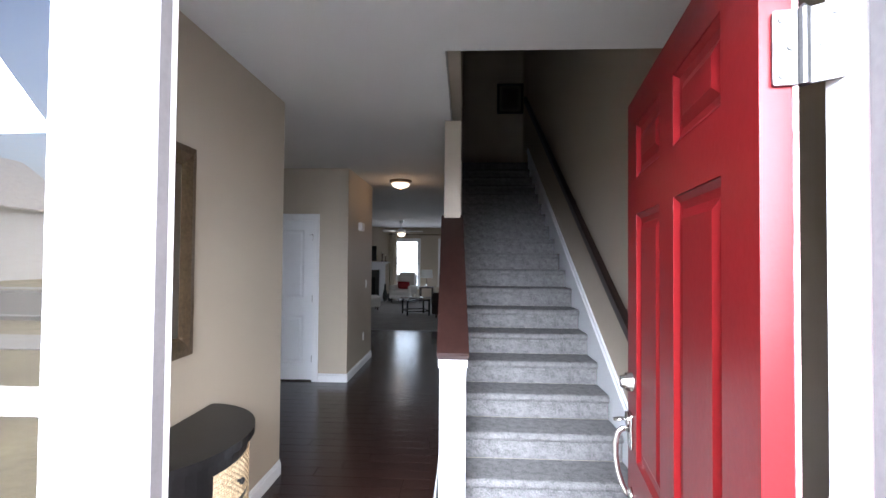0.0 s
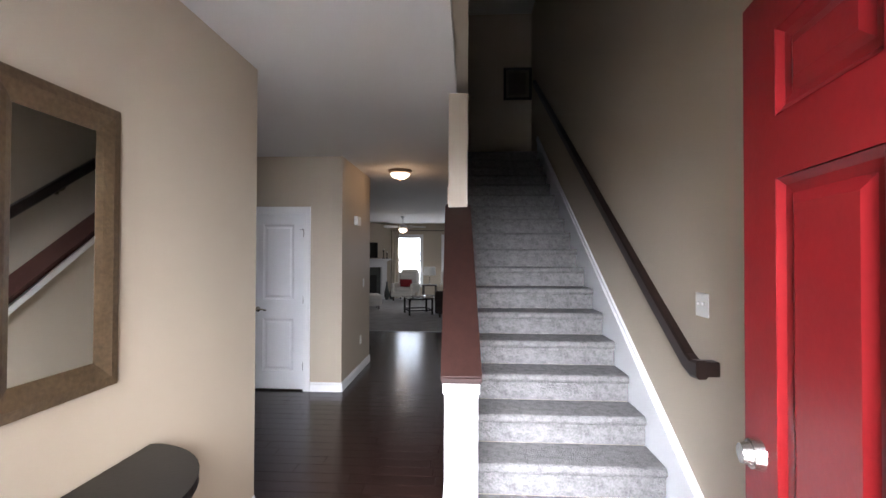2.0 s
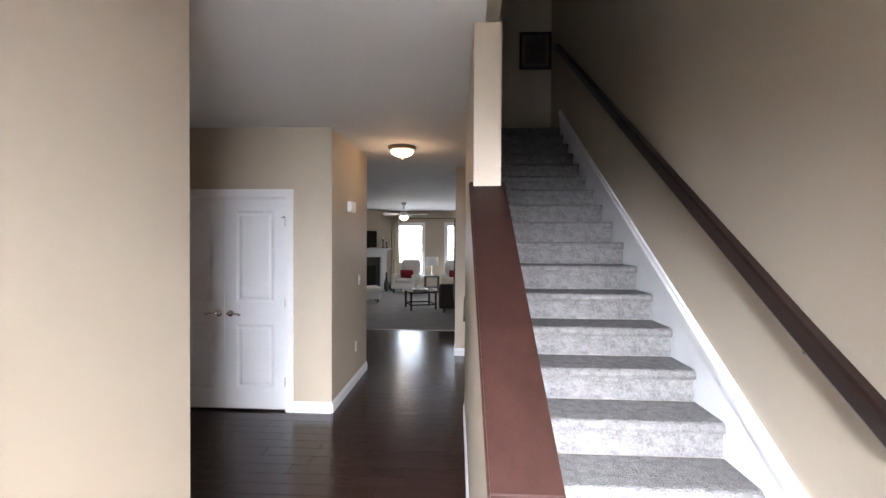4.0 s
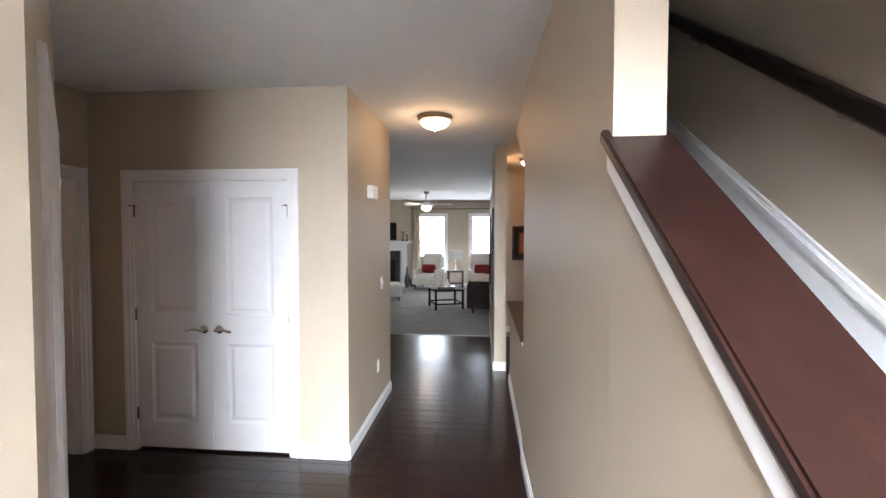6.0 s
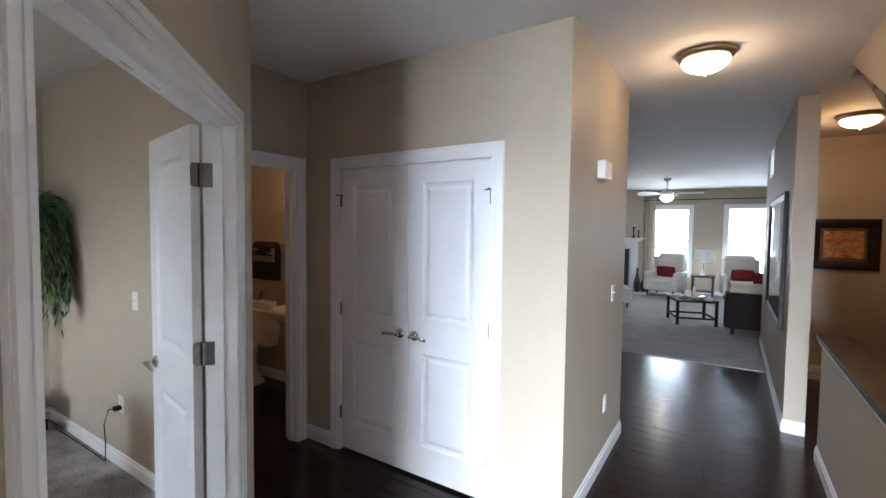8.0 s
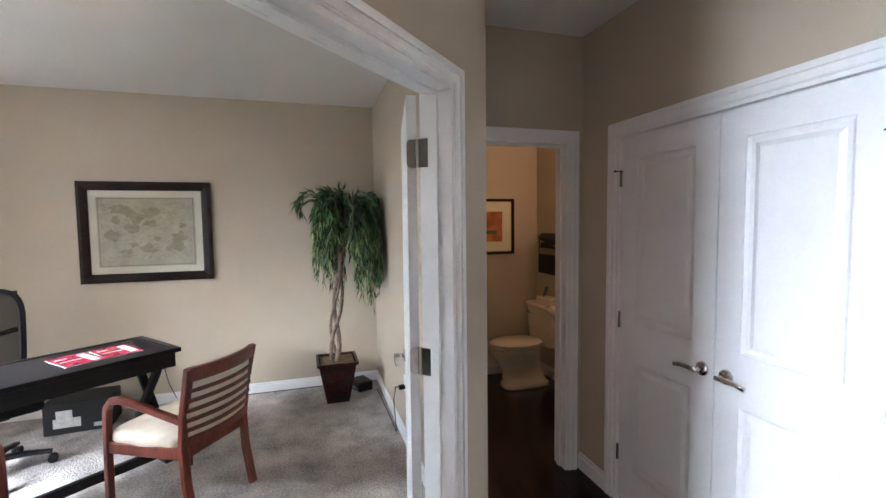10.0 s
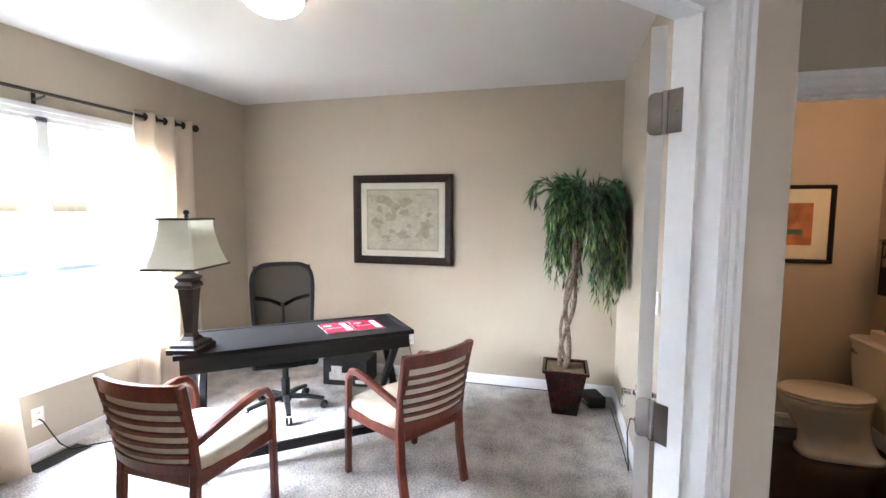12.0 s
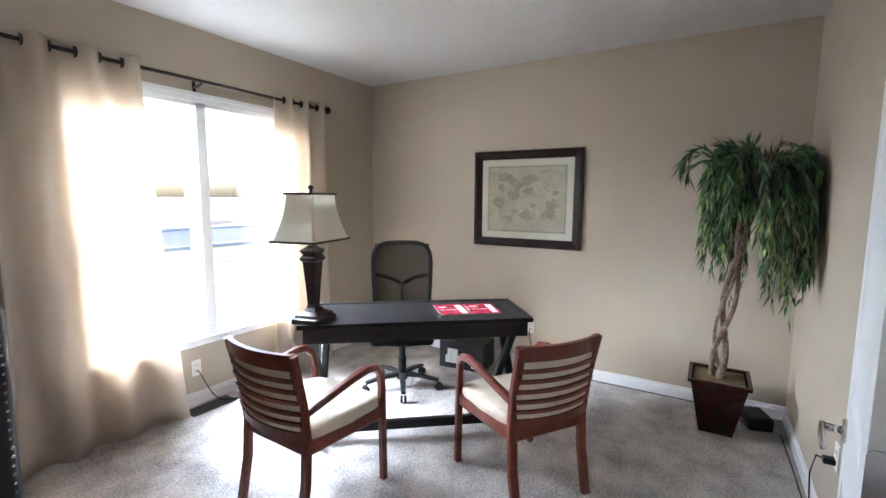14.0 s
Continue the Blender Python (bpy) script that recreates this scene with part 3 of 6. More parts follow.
def flush_light(x, y, label, power, r=0.165, color=(1.0, 0.62, 0.32), deep=0.075):
    t = thing("ceiling_light", pose(x, y, H), label, "ceiling light")
    bm = bmesh.new()
    lathe(bm, [(r + 0.005, 0.0), (r + 0.012, -0.012), (r, -0.03), (r - 0.012, -0.038), (0.02, -0.036)][::-1], seg=32)
    part("ring", bm, BRONZE, t, "brushed metal ring", smooth=True)
    bm = bmesh.new()
    prof = [((r - 0.016) * math.sin(radians(a)), -0.040 - deep * math.cos(radians(a))) for a in range(4, 91, 8)]
    lathe(bm, prof, seg=32)
    part("bowl", bm, BOWL, t, "glowing frosted glass bowl", smooth=True)
    bm = bmesh.new()
    lathe(bm, [(0.004, -0.062 - deep), (0.011, -0.053 - deep), (0.009, -0.043 - deep), (0.014, -0.038 - deep)], seg=12)
    part("finial", bm, BRONZE, t)
    lamp("bulb", "POINT", pose(x, y, H - 0.10 - deep), power, color, r=0.05)
    return t


flush_light(-0.09, 6.27, "flush ceiling light with a frosted glass bowl, lit", 1.4, r=0.148)
flush_light(1.01, 8.57, "flush ceiling light with a frosted glass bowl, lit, over the passage", 1.6, color=(1.0, 0.52, 0.2))
flush_light(-2.58, 2.54, "flush ceiling light with a frosted glass bowl, lit, over the desk", 0.12, color=(1.0, 0.78, 0.55), deep=0.09)

# ---- foyer things ----
GOLD = mat("aged_gold_frame", (0.13, 0.085, 0.042), 0.40, metal=0.35, var=0.30, scale=5, fine=60, bump=0.03, color2=(0.10, 0.066, 0.036))
MIRROR = mat("silvered_mirror", (0.86, 0.87, 0.87), 0.015, metal=1.0, var=0.0, bump=0.0)
BLACK = mat("satin_black_paint", (0.007, 0.0065, 0.0065), 0.36, spec=0.28, var=0.2, scale=4, fine=60, bump=0.008)
WICKER = mat("woven_wicker", (0.36, 0.27, 0.165), 0.75, var=0.35, scale=60, fine=260, bump=0.1, color2=(0.46, 0.35, 0.21))


def frame_bars(parent, w, h, bar, depth, material, name="frame_bar", lip=0.25, label=""):
    """Four mitred moulded bars; the picture lies in x-z, y 0 is the wall, y < 0 the room."""
    prof = [(0.0, 0.0), (0.0, -depth), (bar * 0.35, -depth * 1.15), (bar * 0.75, -depth * 0.85), (bar, -depth * 0.55), (bar, 0.0)]
    cor = [(-w / 2, -h / 2), (w / 2, -h / 2), (w / 2, h / 2), (-w / 2, h / 2)]
    for k in range(4):
        a, b = Vector(cor[k]), Vector(cor[(k + 1) % 4])
        d = (b - a).normalized()
        inn = Vector((-d.y, d.x))
        bm = bmesh.new()
        A = [bm.verts.new((p.x, y, p.y)) for o, y in prof for p in [a + inn * o + d * o]]
        B = [bm.verts.new((p.x, y, p.y)) for o, y in prof for p in [b + inn * o - d * o]]
        n = len(prof)
        for j in range(n):
            bm.faces.new((A[j], A[(j + 1) % n], B[(j + 1) % n], B[j]))
        bm.faces.new(A)
        bm.faces.new(B[::-1])
        part(name, bm, material, parent, label)


t = thing("wall_mirror", pose(XL + 0.006, 1.716, 1.578, 0, 0, 91.2), "tall wall mirror in a broad aged-gold wooden frame", "mirror")
frame_bars(t, 0.47, 0.97, 0.092, 0.030, GOLD)
bm = bmesh.new()
box(bm, -0.15, 0.15, -0.016, -0.004, -0.40, 0.40)
part("mirror_glass", bm, MIRROR, t, "clear silvered mirror glass")

con = thing("console_table", pose(XL + 0.016, 1.72, 0), "black half-round console table with woven drawer fronts", "console table")
RX, RY = 0.385, 0.42


def half_round(bm, rx, ry, za, zb, n=28, cx=0.0):
    pts = [(cx + rx * math.cos(radians(a)), ry * math.sin(radians(a))) for a in np.linspace(-90, 90, n)]
    return prism(bm, pts, "z", za, zb)


bm = bmesh.new()
half_round(bm, RX, RY, 0.765, 0.80)
bmesh.ops.bevel(bm, geom=[e for e in bm.edges if abs(e.verts[0].co.z - e.verts[1].co.z) < 1e-5], offset=0.008, segments=2, affect="EDGES")
part("tabletop", bm, BLACK, con, "glossy black half-round top")
bm = bmesh.new()
half_round(bm, RX - 0.03, RY - 0.03, 0.20, 0.764)
part("body", bm, BLACK, con)
for z0, z1 in ((0.545, 0.705), (0.36, 0.515)):
    for a0, a1 in ((-20, 34),):
        bm = bmesh.new()
        n = 26
        for zz0, zz1 in zip(np.linspace(z0, z1, 15)[:-1], np.linspace(z0, z1, 15)[1:]):
            for k, (p, q) in enumerate(zip(np.linspace(a0, a1, n)[:-1], np.linspace(a0, a1, n)[1:])):
                bulge = 0.003 * ((k + int(round((zz0 - z0) * 90))) % 2)
                for rr in (0,):
                    cs = [((RX - 0.026 + bulge) * math.cos(radians(a)), (RY - 0.026 + bulge) * math.sin(radians(a)), z) for a, z in ((p, zz0 + .001), (q, zz0 + .001), (q, zz1 - .001), (p, zz1 - .001))]
                    ci = [((RX - 0.05) * math.cos(radians(a)), (RY - 0.05) * math.sin(radians(a)), z) for a, z in ((p, zz0), (q, zz0), (q, zz1), (p, zz1))]
                    vo, vi = [bm.verts.new(c) for c in cs], [bm.verts.new(c) for c in ci]
                    bm.faces.new(vo)
                    for j in range(4):
                        bm.faces.new((vo[j], vo[(j + 1) % 4], vi[(j + 1) % 4], vi[j]))
        dr = part("drawer", bm, WICKER, con, "tan woven wicker drawer front")
        bm = bmesh.new()
        lathe(bm, [(0.006, 0.0), (0.007, 0.012), (0.014, 0.018), (0.013, 0.026), (0.004, 0.030)], seg=14)
        kb = part("knob", bm, BLACK, dr, "small dark round knob", smooth=True)
        kb.matrix_basis = pose(RX - 0.024, 0.0, (z0 + z1) / 2, 0, 90, 0)
for a in (-78, -28, 28, 78):
    bm = bmesh.new()
    x, y = (RX - 0.06) * math.cos(radians(a)), (RY - 0.06) * math.sin(radians(a))
    sweep(bm, [(x, y, 0.24), (x * 1.02, y * 1.02, 0.12), (x * 1.08, y * 1.05, 0.0)], 0.05, 0.05, up=(0, 1, 0), taper=0.7)
    part("leg", bm, BLACK, con)

PLATE = mat("white_plastic", (0.78, 0.77, 0.73), 0.35, var=0.02)
HOLE = mat("dark_slot", (0.03, 0.03, 0.03), 0.6)


def plate(m, label, gangs=1, kind="switch", name=None):
    """A wall plate in x-z with y < 0 towards the room."""
    w = 0.07 + 0.046 * (gangs - 1)
    t = thing(name or ("light_switch" if kind == "switch" else "power_outlet"), m, label, "light switch" if kind == "switch" else "power outlet")
    bm = bmesh.new()
    box(bm, -w / 2, w / 2, -0.007, 0, -0.058, 0.058, 0.003)
    part("cover_plate", bm, PLATE, t)
    for g in range(gangs):
        x = (g - (gangs - 1) / 2) * 0.046
        if kind == "switch":
            bm = bmesh.new()
            box(bm, x - 0.005, x + 0.005, -0.018, -0.006, -0.002, 0.014, 0.002)
            part("toggle", bm, PLATE, t)
        else:
            for z in (-0.022, 0.022):
                bm = bmesh.new()
                box(bm, x - 0.017, x + 0.017, -0.0095, -0.006, z - 0.014, z + 0.014, 0.004)
                rc = part("socket", bm, PLATE, t)
                bm = bmesh.new()
                for dx in (-0.006, 0.006):
                    box(bm, x + dx - 0.0012, x + dx + 0.0012, -0.0102, -0.009, z - 0.004, z + 0.006)
                part("slots", bm, HOLE, rc)
    return t


plate(pose(XR, 2.66, 1.315, 0, 0, -90), "white double light switch plate on the stair wall", 2)
plate(pose(-0.62, 6.45, 1.17, 0, 0, 90), "white light switch plate on the hall wall")
plate(pose(-0.62, 6.30, 0.42, 0, 0, 90), "white power outlet on the hall wall", kind="outlet")
t = thing("door_chime", pose(-0.62, 6.02, 1.985, 0, 0, 90), "small white door chime box on the hall wall", "door chime")
bm = bmesh.new()
box(bm, -0.085, 0.085, -0.05, 0, -0.055, 0.055, 0.006)
part("housing", bm, PLATE, t)
bm = bmesh.new()
for k in range(5):
    box(bm, -0.05, 0.05, -0.0525, -0.049, -0.035 + k * 0.014, -0.031 + k * 0.014)
part("grille", bm, TRIM, t)

# ---- office ----
CHERRY = mat("cherry_wood", (0.085, 0.014, 0.007), 0.28, var=0.3, scale=4, fine=40, bump=0.008, stretch=(6, 6, 1), color2=(0.14, 0.026, 0.011))
CREAM = mat("cream_upholstery", (0.62, 0.55, 0.44), 0.85, var=0.10, scale=14, fine=260, bump=0.06, spec=0.2)
BLACKWOOD = mat("black_stained_desk_wood", (0.008, 0.0075, 0.008), 0.42, spec=0.25, var=0.3, scale=3, fine=50, bump=0.012, stretch=(1, 8, 8), color2=(0.013, 0.012, 0.013))
PLASTIC = mat("black_plastic", (0.007, 0.007, 0.008), 0.5, spec=0.25, var=0.15, fine=150, bump=0.01)
MESHF = mat("black_chair_mesh", (0.014, 0.013, 0.013), 0.8, spec=0.1, var=0.3, scale=40, fine=320, bump=0.05)
MESHF.node_tree.nodes["Principled BSDF"].inputs["Alpha"].default_value = 0.50
FABRIC_B = mat("black_seat_fabric", (0.010, 0.010, 0.011), 0.9, spec=0.1, var=0.3, scale=20, fine=260, bump=0.05)


def curtain_material(name, color):
    m = bpy.data.materials.new(name)
    m.use_nodes = True
    n, l = m.node_tree.nodes, m.node_tree.links
    out = n["Material Output"]
    n.remove(n["Principled BSDF"])
    tc, wv, no = n.new("ShaderNodeTexCoord"), n.new("ShaderNodeTexNoise"), n.new("ShaderNodeTexNoise")
    mp = n.new("ShaderNodeMapping")
    mp.inputs["Scale"].default_value = (1, 1, 14)
    l.new(tc.outputs["Object"], mp.inputs["Vector"])
    l.new(mp.outputs["Vector"], wv.inputs["Vector"])
    wv.inputs["Scale"].default_value, no.inputs["Scale"].default_value = 30.0, 4.0
    l.new(tc.outputs["Object"], no.inputs["Vector"])
    mix = n.new("ShaderNodeMix")
    mix.data_type = "RGBA"
    mix.inputs[6].default_value = (*[c * 0.86 for c in color], 1)
    mix.inputs[7].default_value = (*[min(1, c * 1.1) for c in color], 1)
    add = n.new("ShaderNodeMath")
    add.operation = "ADD"
    l.new(wv.outputs["Fac"], add.inputs[0])
    l.new(no.outputs["Fac"], add.inputs[1])
    hf = n.new("ShaderNodeMath")
    hf.operation = "MULTIPLY"
    hf.inputs[1].default_value = 0.5
    l.new(add.outputs[0], hf.inputs[0])
    l.new(hf.outputs[0], mix.inputs[0])
    di, tr, ms = n.new("ShaderNodeBsdfDiffuse"), n.new("ShaderNodeBsdfTranslucent"), n.new("ShaderNodeMixShader")
    for sh in (di, tr):
        l.new(mix.outputs[2], sh.inputs["Color"])
    ms.inputs[0].default_value = 0.44
    l.new(di.outputs[0], ms.inputs[1])
    l.new(tr.outputs[0], ms.inputs[2])
    l.new(ms.outputs[0], out.inputs["Surface"])
    return m


LINEN = curtain_material("tan_linen_curtain", (0.70, 0.615, 0.515))
CREAMC = curtain_material("cream_living_curtain", (0.62, 0.56, 0.46))
SHADE = curtain_material("cream_lamp_shade", (0.70, 0.68, 0.60))


def curtain(m, label, top0, top1, bot0, bot1, z0, z1, folds, amp, material, phase=0.0):
    """A pleated panel in x-z, y is depth."""
    t = thing("curtain", m, label, "curtain")
    bm = bmesh.new()
    nx, nz = folds * 12, 26
    rows = []
    for j in range(nz + 1):
        v = j / nz
        row = []
        for i in range(nx + 1):
            u = i / nx
            a, b = top0 + (bot0 - top0) * v ** 1.15, top1 + (bot1 - top1) * v ** 1.15
            wob = 0.012 * math.sin(7 * u + 3 * v + phase) * v
            y = amp * math.cos(u * folds * 2 * math.pi + phase) * (1 - 0.25 * v) + 0.02 * math.sin(5 * u + 2.2 * v + phase) * v
            row.append(bm.verts.new((a + (b - a) * u + wob, y, z1 + (z0 - z1) * v)))
        rows.append(row)
    for r, s in zip(rows, rows[1:]):
        for i in range(nx):
            bm.faces.new((r[i], r[i + 1], s[i + 1], s[i]))
    p = part("cloth", bm, material, t, smooth=True)
    so = p.modifiers.new("thickness", "SOLIDIFY")
    so.thickness = 0.002
    return t


# window: two double-hung units with a mullion
def window_unit(parent, x0, x1, y, z0, z1, glass=True):
    """One double-hung unit in x-z at depth y, the room at greater or lesser y alike."""
    f = 0.038
    for za, zb, dy in ((z0, (z0 + z1) / 2 + 0.02, 0.018), ((z0 + z1) / 2 - 0.02, z1, -0.018)):
        bm = bmesh.new()
        ya, yb = y + dy - 0.016, y + dy + 0.016
        box(bm, x0, x0 + f, ya, yb, za, zb, 0.003)
        box(bm, x1 - f, x1, ya, yb, za, zb, 0.003)
        box(bm, x0 + f, x1 - f, ya, yb, za, za + f, 0.003)
        box(bm, x0 + f, x1 - f, ya, yb, zb - f, zb, 0.003)
        sash = part("sash", bm, TRIM, parent)
        bm = bmesh.new()
        box(bm, x0 + f - 0.004, x1 - f + 0.004, y + dy - 0.003, y + dy + 0.003, za + f - 0.004, zb - f + 0.004)
        part("pane", bm, GLASS, sash).visible_shadow = False


win = tagged(thing("window_office", pose(0, 0, 0), "white double window with a centre mullion and deep sill, bright outside", "window"), kind="structure")
bm = bmesh.new()
WX0, WX1, WZ0, WZ1, WY = -3.56, -1.88, 0.509, 2.18, 0.745
for x0, x1 in ((WX0, WX0 + 0.03), (WX1 - 0.03, WX1), (-2.755, -2.685)):
    box(bm, x0, x1, WY - 0.15, WY + 0.002, WZ0, WZ1)
box(bm, WX0 + 0.03, WX1 - 0.03, WY - 0.15, WY + 0.002, WZ1 - 0.03, WZ1)
part("window_frame", bm, TRIM, win)
bm = bmesh.new()
for f0, f1, d in ((0.0, 1.0, 0.012), (0.5, 0.95, 0.020)):
    w = 0.065
    box(bm, WX0 - w * f1, WX0 - w * f0, WY, WY + d, WZ0 - 0.03, WZ1 + w * f1)
    box(bm, WX1 + w * f0, WX1 + w * f1, WY, WY + d, WZ0 - 0.03, WZ1 + w * f1)
    box(bm, WX0 - w * f0, WX1 + w * f0, WY, WY + d, WZ1 + w * f0, WZ1 + w * f1)
part("window_casing", bm, TRIM, win)
bm = bmesh.new()
box(bm, WX0 - 0.09, WX1 + 0.09, WY - 0.15, WY + 0.035, WZ0 - 0.029, WZ0 - 0.004, 0.004)
box(bm, WX0 + 0.03, WX1 - 0.03, WY - 0.145, WY - 0.025, WZ0 - 0.006, WZ0 + 0.012, 0.002)
box(bm, WX0 - 0.07, WX1 + 0.07, WY, WY + 0.018, WZ0 - 0.062, WZ0 - 0.027, 0.003)
part("window_sill", bm, TRIM, win)
window_unit(win, WX0 + 0.03, -2.755, 0.66, WZ0, WZ1 - 0.03)
window_unit(win, -2.685, WX1 - 0.03, 0.66, WZ0, WZ1 - 0.03)

ROD = mat("dark_bronze_rod", (0.035, 0.027, 0.022), 0.35, metal=0.7, var=0.1)
rod = thing("curtain_rod", pose(0, 0.845, 2.305), "dark bronze curtain rod with round ball finials", "curtain rod")
bm = bmesh.new()
cyl(bm, (-3.80, 0, 0), (-1.56, 0, 0), 0.0115)
part("rod", bm, ROD, rod, smooth=False)
for x, sg in ((-3.80, -1), (-1.56, 1)):
    bm = bmesh.new()
    lathe(bm, [(0.013, 0.0), (0.018, 0.006), (0.012, 0.014), (0.026, 0.028), (0.033, 0.046), (0.026, 0.064), (0.006, 0.076)], seg=18)
    f = part("finial", bm, ROD, rod, smooth=True)
    f.matrix_basis = pose(x, 0, 0, 0, 90 * sg, 0)
for x in (-3.77, -2.68, -1.66):
    bm = bmesh.new()
    sweep(bm, [(x, 0, -0.016), (x, -0.06, -0.03), (x, -0.098, -0.03)], 0.012, 0.012)
    box(bm, x - 0.012, x + 0.012, -0.099, -0.092, -0.075, 0.015, 0.002)
    part("bracket", bm, ROD, rod)
ca = curtain(pose(0, 0.845, 0), "tan linen grommet curtain hanging to the floor beside the window", -1.60, -2.275, -1.56, -2.43, 0.02, 2.345, 3, 0.058, LINEN, 0.6)
cb = curtain(pose(0, 0.845, 0), "tan linen grommet curtain hanging to the floor, gathered narrow", -3.25, -3.78, -3.16, -3.79, 0.02, 2.345, 3, 0.05, LINEN, 0.9)
for c, a, b, ph in ((ca, -1.60, -2.275, 0.6), (cb, -3.25, -3.78, 0.9)):
    for k in range(1, 12):
        u = (math.pi / 2 + math.pi * k - ph) / (6 * math.pi)
        if 0.02 < u < 0.98:
            bm = bmesh.new()
            lathe(bm, [(0.020, -0.003), (0.030, -0.004), (0.030, 0.004), (0.020, 0.003)], seg=16)
            g = part("grommet", bm, ROD, c, "dark metal grommet")
            g.matrix_basis = pose(a + (b - a) * u, 0, 2.305, 0, 90, 0)

# desk
dk = thing("writing_desk", pose(-3.285, 2.20, 0.012, 0, 0, math.degrees(math.atan2(1.116, -0.92))), "black wooden writing desk with crossed legs and a low stretcher", "desk")
L2, D2, TZ = 0.735, 0.285, 0.752
bm = bmesh.new()
box(bm, -L2, L2, -D2, D2, TZ - 0.025, TZ - 0.006, 0.003)
part("desktop", bm, BLACKWOOD, dk)
for x0, x1, y0, y1 in ((-L2, L2, -D2, -D2 + 0.03), (-L2, L2, D2 - 0.03, D2), (-L2, -L2 + 0.04, -D2 + 0.03, D2 - 0.03), (L2 - 0.04, L2, -D2 + 0.03, D2 - 0.03)):
    bm = bmesh.new()
    box(bm, x0, x1, y0, y1, TZ - 0.03, TZ, 0.003)
    part("rim", bm, BLACKWOOD, dk)
for x0, x1, y0, y1 in ((-L2 + 0.03, L2 - 0.03, -D2 + 0.02, -D2 + 0.04), (-L2 + 0.03, L2 - 0.03, D2 - 0.04, D2 - 0.02), (-L2 + 0.03, -L2 + 0.05, -D2 + 0.04, D2 - 0.04), (L2 - 0.05, L2 - 0.03, -D2 + 0.04, D2 - 0.04)):
    bm = bmesh.new()
    box(bm, x0, x1, y0, y1, TZ - 0.125, TZ - 0.026, 0.002)
    part("apron", bm, BLACKWOOD, dk)
for x in (-L2 + 0.10, L2 - 0.10):
    for sg in (-1, 1):
        bm = bmesh.new()
        sweep(bm, [(x + sg * 0.02, -sg * 0.24, 0.0), (x + sg * 0.02, -sg * 0.15, 0.16), (x + sg * 0.02, 0.0, 0.36), (x + sg * 0.02, sg * 0.15, 0.54), (x + sg * 0.02, sg * 0.22, TZ - 0.12)], 0.038, 0.05, up=(1, 0, 0))
        part("leg", bm, BLACKWOOD, dk)
bm = bmesh.new()
box(bm, -L2 + 0.10, L2 - 0.10, -0.275, -0.235, 0.055, 0.11, 0.004)
part("stretcher", bm, BLACKWOOD, dk)
for x in (-L2 + 0.10, L2 - 0.10):
    bm = bmesh.new()
    box(bm, x - 0.03, x + 0.03, -0.28, 0.28, 0.0, 0.05, 0.006)
    part("foot_bar", bm, BLACKWOOD, dk)

# magazines
MAG = mat("red_glossy_cover", (0.24, 0.010, 0.030), 0.22, var=0.25, scale=8, fine=30, bump=0.0, color2=(0.34, 0.025, 0.06))
PAPER = mat("paper", (0.75, 0.72, 0.66), 0.7, var=0.04)
PALE = mat("pale_print", (0.70, 0.55, 0.55), 0.3, var=0.05)
for dx, rz in ((0.0, 5), (0.215, 1)):
    mg = thing("brochure", dk.matrix_basis @ pose(0.25 + dx, 0.0, TZ - 0.006, 0, 0, rz), "glossy red brochure lying on the desk", "brochure", "brochures on the desk")
    bm = bmesh.new()
    box(bm, -0.10, 0.10, -0.135, 0.135, 0.0, 0.005)
    part("pages", bm, PAPER, mg)
    bm = bmesh.new()
    box(bm, -0.102, 0.102, -0.138, 0.138, 0.0052, 0.0064)
    part("cover", bm, MAG, mg)
    bm = bmesh.new()
    for x0, x1, y0, y1 in ((-0.08, -0.02, 0.05, 0.07), (-0.08, 0.03, -0.02, -0.01), (0.04, 0.085, -0.12, 0.10)):
        box(bm, x0, x1, y0, y1, 0.0066, 0.0070)
    part("print", bm, PALE, mg)

# table lamp
DKBROWN = mat("dark_bronze_resin", (0.010, 0.007, 0.006), 0.36, spec=0.3, var=0.3, scale=8, fine=60, bump=0.02, color2=(0.02, 0.011, 0.009))
lp = thing("table_lamp", pose(-2.75, 1.80, 0.012 + TZ - 0.006, 0, 0, 14), "dark bronze table lamp with a flared cream rectangular shade, unlit", "table lamp")


def square_stack(bm, rings):
    prev = None
    for hw, hd, z in rings:
        vs = [bm.verts.new((x * hw, y * hd, z)) for x, y in ((-1, -.86), (-.86, -1), (.86, -1), (1, -.86), (1, .86), (.86, 1), (-.86, 1), (-1, .86))]
        if prev:
            for k in range(8):
                bm.faces.new((prev[k], prev[(k + 1) % 8], vs[(k + 1) % 8], vs[k]))
        else:
            bm.faces.new(vs[::-1])
        prev = vs
    bm.faces.new(prev)


bm = bmesh.new()
square_stack(bm, [(0.115, 0.095, 0.0), (0.115, 0.095, 0.03), (0.10, 0.082, 0.038), (0.095, 0.078, 0.052), (0.055, 0.048, 0.068), (0.038, 0.034, 0.088)])
part("base", bm, DKBROWN, lp)
bm = bmesh.new()
square_stack(bm, [(0.036, 0.032, 0.088), (0.030, 0.027, 0.11), (0.036, 0.033, 0.22), (0.048, 0.043, 0.36), (0.050, 0.045, 0.375)])
part("column", bm, DKBROWN, lp)
bm = bmesh.new()
square_stack(bm, [(0.050, 0.045, 0.376), (0.062, 0.056, 0.385), (0.062, 0.056, 0.40), (0.046, 0.042, 0.42), (0.064, 0.058, 0.445), (0.03, 0.03, 0.462), (0.018, 0.018, 0.475)])
part("capital", bm, DKBROWN, lp)
bm = bmesh.new()
